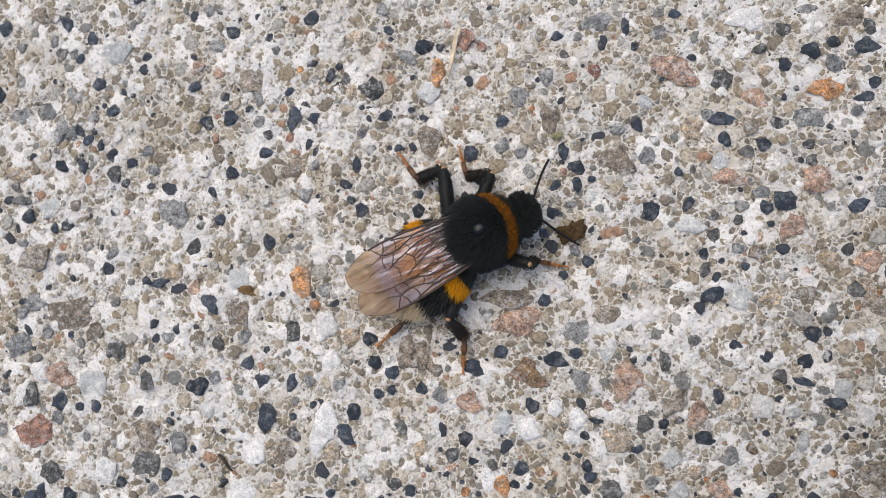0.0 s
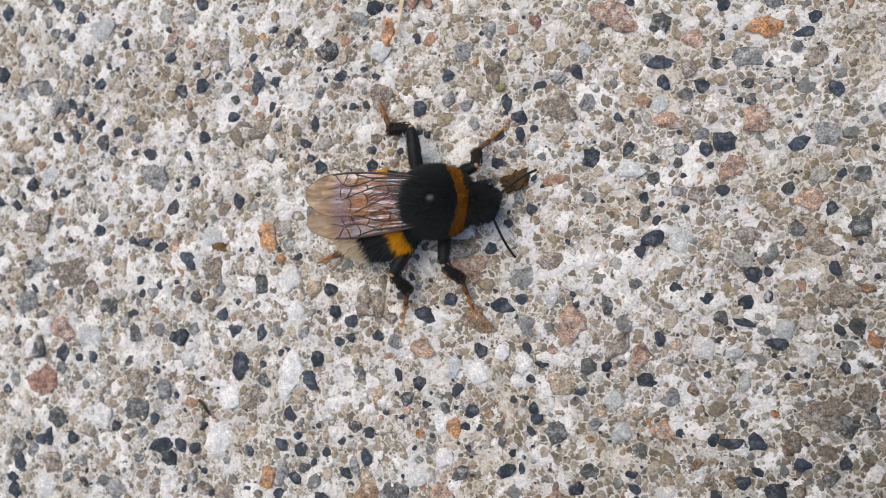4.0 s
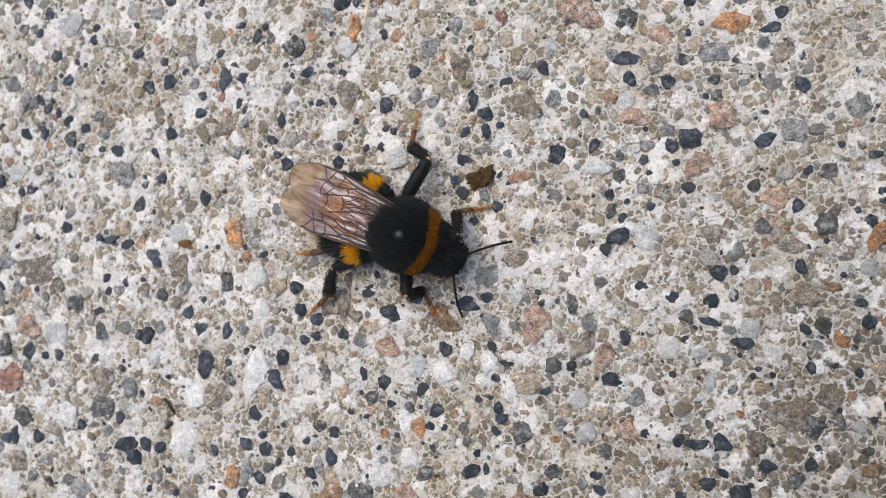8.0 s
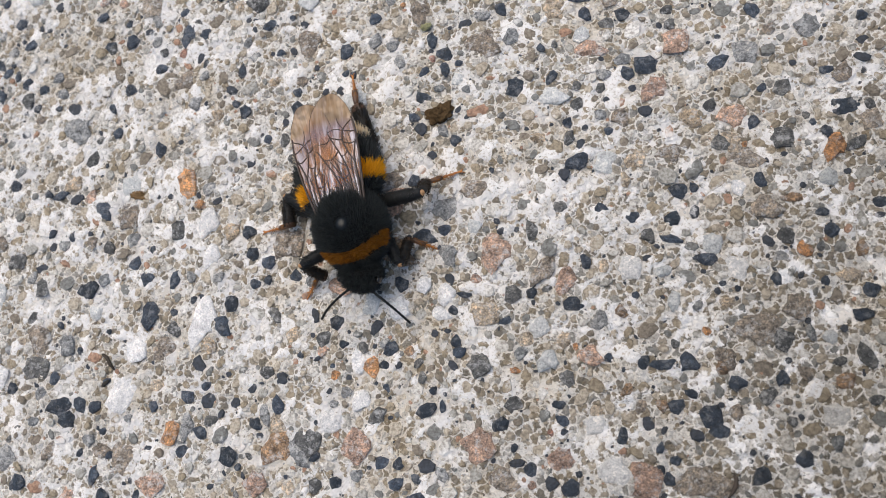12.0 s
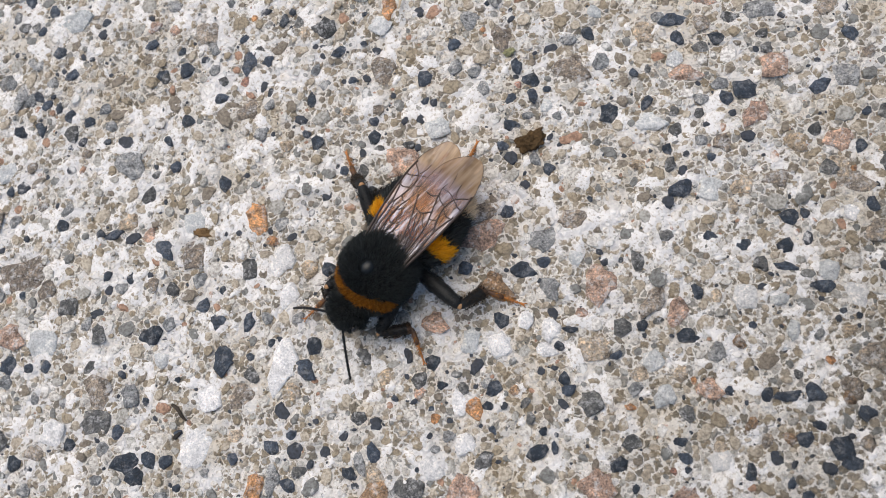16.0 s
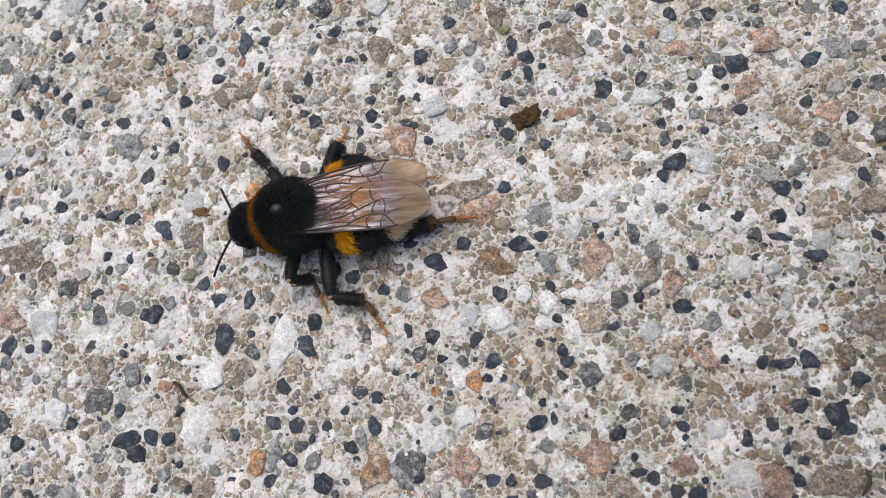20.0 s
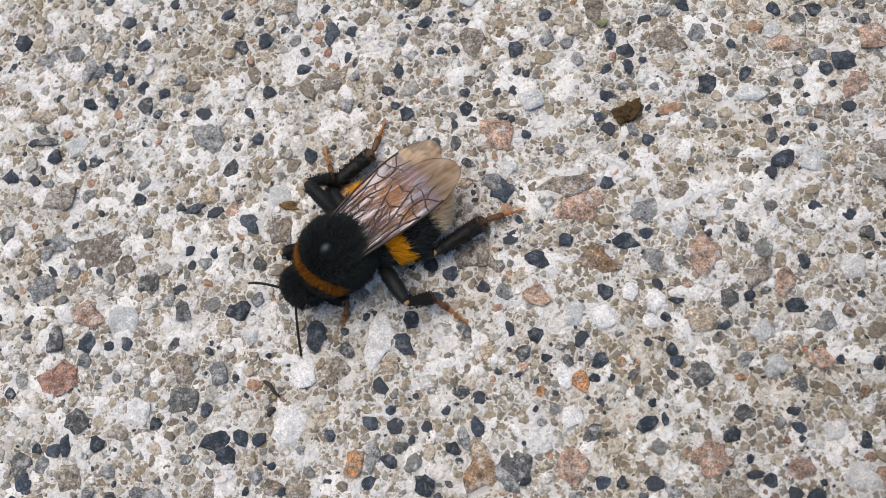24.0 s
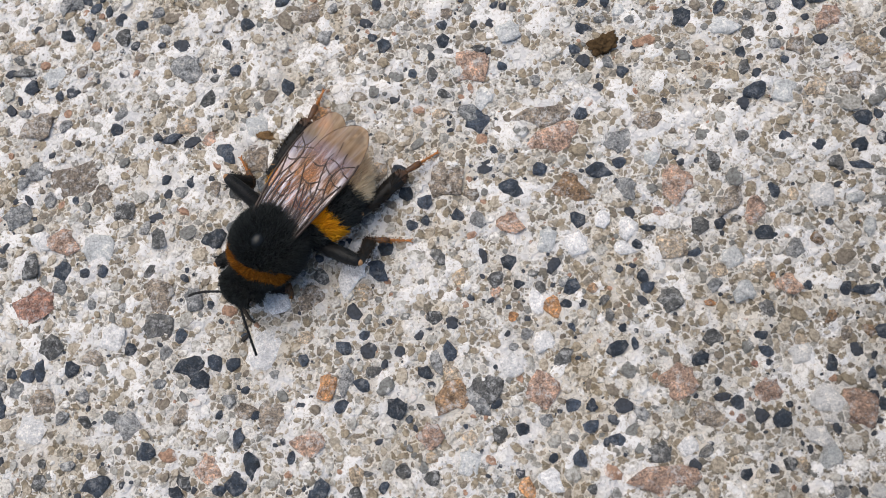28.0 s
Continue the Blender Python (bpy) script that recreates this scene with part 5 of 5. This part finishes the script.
def set_grit():
    rnd = np.random.RandomState(77)
    ring = 7
    ang = np.arange(ring) * 2 * math.pi / ring
    unit = np.concatenate([np.stack([np.cos(ang), np.sin(ang), np.full(ring, -0.35)], 1), np.stack([0.82 * np.cos(ang), 0.82 * np.sin(ang), np.full(ring, 0.42)], 1), [[0, 0, 0.62]]])
    tri = []
    for k in range(ring):
        n = (k + 1) % ring
        tri += [(k, n, n + ring), (k, n + ring, k + ring), (ring + k, ring + n, 2 * ring)]
    tri = np.array(tri)
    sx = np.array([s[1] for s in stones])
    sy = np.array([s[2] for s in stones])
    sr = np.array([s[3] for s in stones])
    # the grains are packed side by side, the largest first, with a net of pale cement left between them
    cell, grid = 1.2, {}
    for bx, by, br in zip(sx, sy, sr):
        grid.setdefault((int(bx // cell), int(by // cell)), []).append((bx, by, br * 0.9))
    packed = []
    for tries, low, high, gap in ((4500, 0.55, 0.95, 0.06), (26000, 0.34, 0.55, 0.05), (60000, 0.20, 0.34, 0.03)):
        for x, y, u in zip(rnd.uniform(X0 + 2, X1 - 2, tries).tolist(), rnd.uniform(Y0 + 2, Y1 - 2, tries).tolist(), rnd.uniform(0, 1, tries).tolist()):
            r = low + (high - low) * u ** 1.5
            i, j = int(x // cell), int(y // cell)
            near = (o for a in range(i - 2, i + 3) for b in range(j - 2, j + 3) for o in grid.get((a, b), ()))
            if all((x - o[0]) ** 2 + (y - o[1]) ** 2 > (r + o[2] + gap) ** 2 for o in near):
                grid.setdefault((i, j), []).append((x, y, r))
                packed.append((x, y, r))
    px, py, pr = np.array(packed).T
    n = 26000
    x, y, r = rnd.uniform(X0 + 2, X1 - 2, n), rnd.uniform(Y0 + 2, Y1 - 2, n), rnd.uniform(0.07, 0.17, n)
    free = np.ones(n, bool)
    for k in range(0, n, 3000):
        free[k:k + 3000] = (np.hypot(x[k:k + 3000, None] - sx, y[k:k + 3000, None] - sy) > sr * 0.9).all(1)
    x, y, r = (np.concatenate([one, other[free]]) for one, other in ((px, x), (py, y), (pr, r)))
    n = len(x)
    asp, turn = rnd.uniform(0.75, 1.3, n), rnd.uniform(0, math.pi, n)
    v = unit[None] * (1 + rnd.uniform(-0.22, 0.22, (n, len(unit), 1)))
    v = v * np.stack([r * asp, r / asp, np.minimum(r * 0.60, 0.27)], 1)[:, None]
    c, s = np.cos(turn)[:, None], np.sin(turn)[:, None]
    px, py = v[..., 0] * c - v[..., 1] * s, v[..., 0] * s + v[..., 1] * c
    pz = v[..., 2] + (height(x, y) - 0.03)[:, None]
    verts = np.stack([px + x[:, None], py + y[:, None], pz], -1).reshape(-1, 3) * MM
    faces = (tri[None] + (np.arange(n) * len(unit))[:, None, None]).reshape(-1, 3)
    tagged(raw("sand_grit", verts, faces, [GRIT], pavement, "fine tan, grey and white sand grains in the cement"), kind="stuff")


set_grit()


def set_lime():
    """Ragged crusts of lime, thickest in the middle and thin at the edge, where the grains stand through them."""
    rnd = np.random.RandomState(91)
    n, ring = 1900, 18
    x, y = rnd.uniform(X0 + 3, X1 - 3, n), rnd.uniform(Y0 + 3, Y1 - 3, n)
    r = 0.40 + 1.05 * rnd.rand(n) ** 2.4
    # the bloom gathers in drifts and thins towards +x -y, adding to the painted shade there
    keep = (value_noise(x, y, 6.0, 17) + 0.5 * value_noise(x, y, 2.4, 18) - 0.007 * (x - 0.9 * y) > rnd.uniform(-0.35, 0.40, n))
    x, y, r = x[keep], y[keep], r[keep]
    n = len(x)
    ang = np.arange(ring) * 2 * math.pi / ring
    wob = np.ones((n, ring))
    for k in (2, 3, 4, 5, 7):
        wob += rnd.uniform(0.03, 0.52 / k ** 0.7, (n, 1)) * np.cos(k * ang + rnd.uniform(0, 7, (n, 1)))
    wob = np.clip(wob + rnd.uniform(-0.10, 0.10, (n, ring)), 0.30, 1.8)
    asp, turn = rnd.uniform(1.0, 1.75, n), rnd.uniform(0, math.pi, n)
    pts = []
    for f, lift in ((1.0, -0.10), (0.75, 0.05), (0.38, 0.095)):
        u, v = f * wob * np.cos(ang) * (r * asp ** 0.5)[:, None], f * wob * np.sin(ang) * (r / asp ** 0.5)[:, None]
        c, s = np.cos(turn)[:, None], np.sin(turn)[:, None]
        px, py = u * c - v * s + x[:, None], u * s + v * c + y[:, None]
        pts.append(np.stack([px, py, height(px, py) + lift], -1))
    pts.append(np.stack([x, y, height(x, y) + 0.105], -1)[:, None])
    verts = np.concatenate(pts, 1)
    tri = []
    for k in range(ring):
        m = (k + 1) % ring
        for a in (0, ring):
            tri += [(a + k, a + m, a + ring + m), (a + k, a + ring + m, a + ring + k)]
        tri.append((2 * ring + k, 2 * ring + m, 3 * ring))
    faces = (np.array(tri)[None] + (np.arange(n) * (3 * ring + 1))[:, None, None]).reshape(-1, 3)
    tagged(raw("lime_crust", verts.reshape(-1, 3) * MM, faces, [LIME], pavement, "chalky white lime bloom in ragged patches", smooth=True), kind="stuff")


set_lime()

# ---- motion ----
BODY = [  # seconds, x, y, heading
    (0, -9.5, 6.6, 26),
    (1, -8.7, 6.0, 17),
    (2, -8.5, 6.5, 13),
    (3, -8.0, 5.8, 6),
    (3.5, -8.2, 5.4, 4),
    (5.5, -7.2, 3.1, -8),
    (6, -7.2, 3.1, -5),
    (7, -8.1, 2.2, -14),
    (8, -7.5, 1.1, -24),
    (9, -7.1, -0.5, -38),
    (9.5, -7.4, -1.0, -40),
    (10, -7.2, -2.5, -50),
    (10.5, -7.5, -2.8, -55),
    (11, -7.9, -4.4, -65),
    (11.5, -8.4, -5.1, -69),
    (13.5, -9.4, -6.1, -96),
    (14, -11.6, -6.5, -101),
    (14.5, -12.9, -5.1, -107),
    (15, -14.1, -5.8, -115),
    (15.5, -14.4, -5.1, -122),
    (16, -15.5, -5.4, -131),
    (16.5, -16.8, -5.2, -136),
    (17, -17.0, -5.0, -143),
    (18, -18.3, -3.2, -159),
    (19, -20.4, -2.8, -164),
    (20, -23.6, -1.5, -175),
    (21, -24.5, -0.3, -179),
    (21.5, -25.9, -0.9, -176),
    (23.5, -28.7, -4.9, -148),
    (24, -28.5, -5.1, -143),
    (25, -29.1, -7.1, -131),
    (26, -29.2, -9.0, -125),
    (27, -30.8, -9.9, -125),
    (28, -32.5, -10.8, -127),
]
BENDS = [  # seconds, turn of the head, turn of the abdomen
    (0, -7, 9), (1, -8, 12), (2, -11, 15), (3, -14, 17), (3.5, -15, 16), (5.5, -19, 14), (6, -20, 12), (7, -12, 9), (8, -11, 6), (9, -18, 4),
    (9.5, -24, 3), (10, -30, 2), (10.5, -25, 2), (11, -21, 2), (11.5, -21, 2), (13.5, -22, 2), (14, -22, 2), (14.5, -22, 2), (15, -20, 2), (15.5, -16, 3),
    (16, -12, 3), (16.5, -14, 3), (17, -16, 3), (18, -14, 2), (19, -16, 1), (20, -10, 2), (21, -12, 2), (21.5, -11, 2), (23.5, -5, -4), (24, -3, -5),
    (25, -2, -6), (26, -1, -7), (27, -2, -7), (28, -6, -8),]
FRONT_LEFT = [
    (0, -12.1, 15.2), (1, -8.1, 14.4), (2, -6.2, 13.5), (3, -3.5, 11.7), (3.5, -2.4, 12.1), (5.5, -2.7, 11.8), (6, -3.5, 11.7),
    (7, -2.7, 7.3), (8, -1.0, 3.9), (9, 0.7, -0.0), (9.5, 0.3, -0.5), (10, 0.1, -0.6), (10.5, 0.1, -1.3), (11, 0.1, -1.9),
    (11.5, -1.4, -4.6), (13.5, -4.3, -10.2), (14, -4.6, -9.4), (14.5, -5.9, -10.0), (15, -7.6, -10.1), (15.5, -9.3, -11.5),
    (16, -12.5, -12.6), (16.5, -16.2, -13.1), (17, -15.9, -13.3), (18, -17.0, -12.5), (19, -17.7, -11.6), (20, -21.5, -9.5),
    (21, -23.8, -6.6), (21.5, -24.9, -5.8), (23.5, -29.7, -9.4), (24, -28.8, -9.9), (25, -28.6, -12.1), (26, -28.5, -13.2),
    (27, -31.2, -14.5), (28, -31.6, -14.4),]
FRONT_RIGHT = [
    (0, -1.8, 3.5), (1, -1.9, 3.3), (2, -1.7, 3.1), (3, -5.1, -5.3), (3.5, -5.7, -5.7), (5.5, -5.2, -6.1), (6, -5.1, -6.1),
    (7, -5.2, -6.1), (8, -6.0, -6.6), (9, -12.4, -10.6), (9.5, -11.8, -10.2), (10, -12.4, -11.3), (10.5, -11.8, -10.9), (11, -12.8, -10.9),
    (11.5, -13.0, -10.2), (13.5, -21.2, -8.2), (14, -23.2, -7.9), (14.5, -22.5, -7.4), (15, -23.2, -7.9), (15.5, -22.5, -7.5),
    (16, -23.5, -8.2), (16.5, -27.2, -1.7), (17, -27.3, -2.2), (18, -27.5, -2.4), (19, -28.0, 3.5), (20, -30.0, 9.4), (21, -28.8, 8.8),
    (21.5, -28.2, 7.9), (23.5, -34.2, -4.0), (24, -34.2, -5.0), (25, -35.0, -8.3), (26, -35.9, -8.3), (27, -36.1, -9.3),
    (28, -37.3, -10.1),]
MIDDLE_LEFT = [
    (0, -18.2, 14.9), (1, -18.5, 15.2), (2, -18.2, 15.2), (3, -18.6, 15.8), (3.5, -18.0, 15.6), (5.5, -7.6, 13.3), (6, -7.7, 13.2),
    (7, -7.6, 13.5), (8, -7.5, 13.6), (9, -7.7, 13.7), (9.5, -6.9, 12.1), (10, -4.8, 10.6), (10.5, -0.9, 5.8), (11, 1.7, -0.1),
    (11.5, 1.0, 0.0), (13.5, 2.2, -1.1), (14, -1.8, -3.9), (14.5, -3.0, -9.0), (15, -3.0, -8.7), (15.5, -2.9, -9.0), (16, -3.0, -8.6),
    (16.5, -3.1, -8.8), (17, -3.3, -8.6), (18, -6.7, -9.0), (19, -15.6, -12.3), (20, -15.7, -12.5), (21, -16.1, -12.2),
    (21.5, -17.5, -11.7), (23.5, -17.7, -11.8), (24, -17.7, -11.4), (25, -17.3, -11.1), (26, -17.5, -10.8), (27, -18.0, -9.6),
    (28, -20.3, -10.4),]
MIDDLE_RIGHT = [
    (0, -11.8, -6.8), (1, -12.0, -7.6), (2, -12.1, -7.6), (3, -12.0, -7.5), (3.5, -11.8, -6.5), (5.5, -20.6, -7.3), (6, -19.5, -6.3),
    (7, -19.8, -6.8), (8, -19.8, -6.5), (9, -19.7, -6.5), (9.5, -18.7, -6.2), (10, -19.6, -6.8), (10.5, -18.0, -6.3), (11, -19.6, -6.4),
    (11.5, -18.8, -5.3), (13.5, -19.8, 4.3), (14, -18.8, 7.3), (14.5, -18.5, 7.5), (15, -18.8, 7.4), (15.5, -18.5, 7.4), (16, -19.1, 7.9),
    (16.5, -18.8, 6.9), (17, -19.1, 7.9), (18, -18.9, 7.7), (19, -19.2, 8.0), (20, -18.8, 7.8), (21, -18.5, 8.0), (21.5, -18.1, 7.2),
    (23.5, -28.4, 6.9), (24, -30.1, 6.5), (25, -36.4, -0.2), (26, -36.3, -0.5), (27, -36.3, -0.9), (28, -36.3, -0.8),]
HIND_LEFT = [
    (0, -22.6, 1.9), (1, -22.6, 3.7), (2, -22.5, 5.4), (3, -22.6, 7.0), (3.5, -22.1, 6.9), (5.5, -20.7, 7.4), (6, -21.5, 6.3),
    (7, -21.3, 8.3), (8, -18.9, 9.1), (9, -17.2, 10.4), (9.5, -11.2, 11.8), (10, -12.5, 12.5), (10.5, -10.9, 11.6), (11, -11.3, 13.0),
    (11.5, -10.7, 12.8), (13.5, -9.0, 12.3), (14, -8.9, 11.8), (14.5, -8.2, 10.5), (15, -7.1, 9.1), (15.5, -6.4, 8.6), (16, -6.2, 7.4),
    (16.5, -6.0, 5.2), (17, -5.5, 0.6), (18, -5.5, 0.3), (19, -4.9, -0.1), (20, -6.3, -2.3), (21, -7.3, -3.3), (21.5, -8.5, -3.1),
    (23.5, -12.0, -2.1), (24, -11.7, -1.5), (25, -13.0, -1.0), (26, -13.8, -1.5), (27, -15.5, -1.7), (28, -17.2, -2.1),]
HIND_RIGHT = [
    (0, -20.3, -4.2), (1, -21.1, -3.1), (2, -22.2, -1.9), (3, -22.3, -1.3), (3.5, -22.1, -0.7), (5.5, -21.9, -0.0), (6, -22.7, -0.3),
    (7, -22.0, -0.1), (8, -20.9, -0.1), (9, -19.3, 0.7), (9.5, -19.5, 5.4), (10, -18.0, 6.1), (10.5, -17.7, 6.4), (11, -16.5, 6.3),
    (11.5, -16.1, 6.3), (13.5, -10.7, 8.3), (14, -11.5, 8.0), (14.5, -11.5, 8.7), (15, -10.6, 6.9), (15.5, -9.9, 7.7), (16, -9.2, 6.5),
    (16.5, -9.4, 6.4), (17, -8.4, 5.9), (18, -7.3, 4.5), (19, -8.0, 3.5), (20, -10.2, 2.0), (21, -10.6, 3.0), (21.5, -12.3, 3.0),
    (23.5, -24.8, 6.6), (24, -24.1, 8.7), (25, -24.3, 8.6), (26, -25.1, 7.2), (27, -25.5, 6.3), (28, -28.0, 5.3),]
LEANS = {  # how far each knee leans forwards from upright, in degrees, by seconds
    ("front_leg", 1): ((1, 65), (3, 30), (6, 45), (7, 50), (10, 60), (11, 65), (14, 65), (16, 80), (17, 75), (18, 55), (19, 35), (20, 30), (21, 85)),
    ("front_leg", -1): ((1, -10), (3, -30), (6, -20), (7, -20), (9, -15), (10, -25), (11, -20), (14, -30), (15, -20), (16, 5), (17, -30), (20, -30), (21, -65), (26, 30)),
    ("middle_leg", 1): ((1, 70), (3, 80), (6, 30), (7, 45), (9, 80), (10, 65), (11, 30), (14, 45), (16, 55), (17, 110), (18, 100), (19, 100), (20, 70), (21, 90), (24, 40), (25, 40), (26, 45), (27, 65), (28, 55)),
    ("middle_leg", -1): ((3, -35), (6, 0), (7, -10), (9, -110), (10, -35), (11, -90), (16, -15), (21, -20), (24, 45), (25, 10), (26, 15), (27, 30), (28, 30)),
    ("hind_leg", 1): ((0, -60), (8, -60), (9.5, 105), (15.5, 105), (16.5, -45), (18, -45), (19, 105), (21.5, 105), (23.5, 80), (28, 80)),
    ("hind_leg", -1): ((0, -60), (9, -60), (10, 105), (28, 105)),
}


def aim(origin, way, up):
    x = way.normalized()
    y = up.cross(x).normalized()
    return Matrix.Translation(origin) @ Matrix((x, y, x.cross(y))).transposed().to_4x4()


def leg_poses(name, s, foot, lean):
    """Femur, tibia and tarsus in the bee's space, for a foot there (millimetres): a chain of two bones to the ankle and the foot after it."""
    hip, (l1, l2, l3), _ = LEGS[name]
    h = Vector((hip[0], s * hip[1], hip[2]))
    out = Vector((foot.x - h.x, foot.y - h.y, 0))
    gap = out.length
    flat = out.normalized()
    ankle = foot - flat * min(l3 * 0.93, gap * 0.45) + Vector((0, 0, 0.28 * l3))
    reach = ankle - h
    if reach.length > 0.985 * (l1 + l2):
        ankle = h + reach.normalized() * 0.985 * (l1 + l2)
        reach = ankle - h
    if reach.length < abs(l1 - l2) + 1.2:
        ankle = h + reach.normalized() * (abs(l1 - l2) + 1.2)
        reach = ankle - h
    d = reach.length
    a = (d * d + l1 * l1 - l2 * l2) / (2 * d)
    rise = max(0.0, l1 * l1 - a * a) ** 0.5
    axis = reach / d
    rise_way = (Vector((0, 0, 1)) - axis.z * axis).normalized()
    side = Vector((-flat.y, flat.x, 0)) * -s
    side -= side.dot(axis) * axis + side.dot(rise_way) * rise_way
    bend = math.cos(radians(lean)) * rise_way + math.sin(radians(lean)) * side.normalized()
    knee = h + reach * (a / d) + bend * rise
    up = Vector((0, 0, 1))
    return (aim(h * MM, knee - h, up), aim(knee * MM, ankle - knee, up), aim(ankle * MM, foot - ankle, up))


def motions():
    poses = {t: pose(x * MM, y * MM, 0, 0, 0, yaw) for t, x, y, yaw in BODY}
    walk(bee, list(poses.items()))
    walk(bee_head, [(t, pose(2.95 * MM, 0, 3.8 * MM, 0, 10, turn)) for t, turn, _ in BENDS])
    walk(bee_abdomen, [(t, pose(*(c * MM for c in WAIST), 0, 0, turn)) for t, _, turn in BENDS])
    for (name, s), feet in ((("front_leg", 1), FRONT_LEFT), (("front_leg", -1), FRONT_RIGHT), (("middle_leg", 1), MIDDLE_LEFT),
                            (("middle_leg", -1), MIDDLE_RIGHT), (("hind_leg", 1), HIND_LEFT), (("hind_leg", -1), HIND_RIGHT)):
        femur_rows, tibia_rows, tarsus_rows = [], [], []
        for t, x, y in feet:
            foot = poses[t].inverted() @ Vector((x * MM, y * MM, 0.25 * MM)) / MM
            a, b, c = leg_poses(name, s, foot, np.interp(t, *zip(*LEANS[name, s])))
            femur_rows.append((t, a))
            tibia_rows.append((t, a.inverted() @ b))
            tarsus_rows.append((t, a.inverted() @ c))
        for ob, rows in zip(bee_legs[name, s], (femur_rows, tibia_rows, tarsus_rows)):
            walk(ob, rows)


motions()
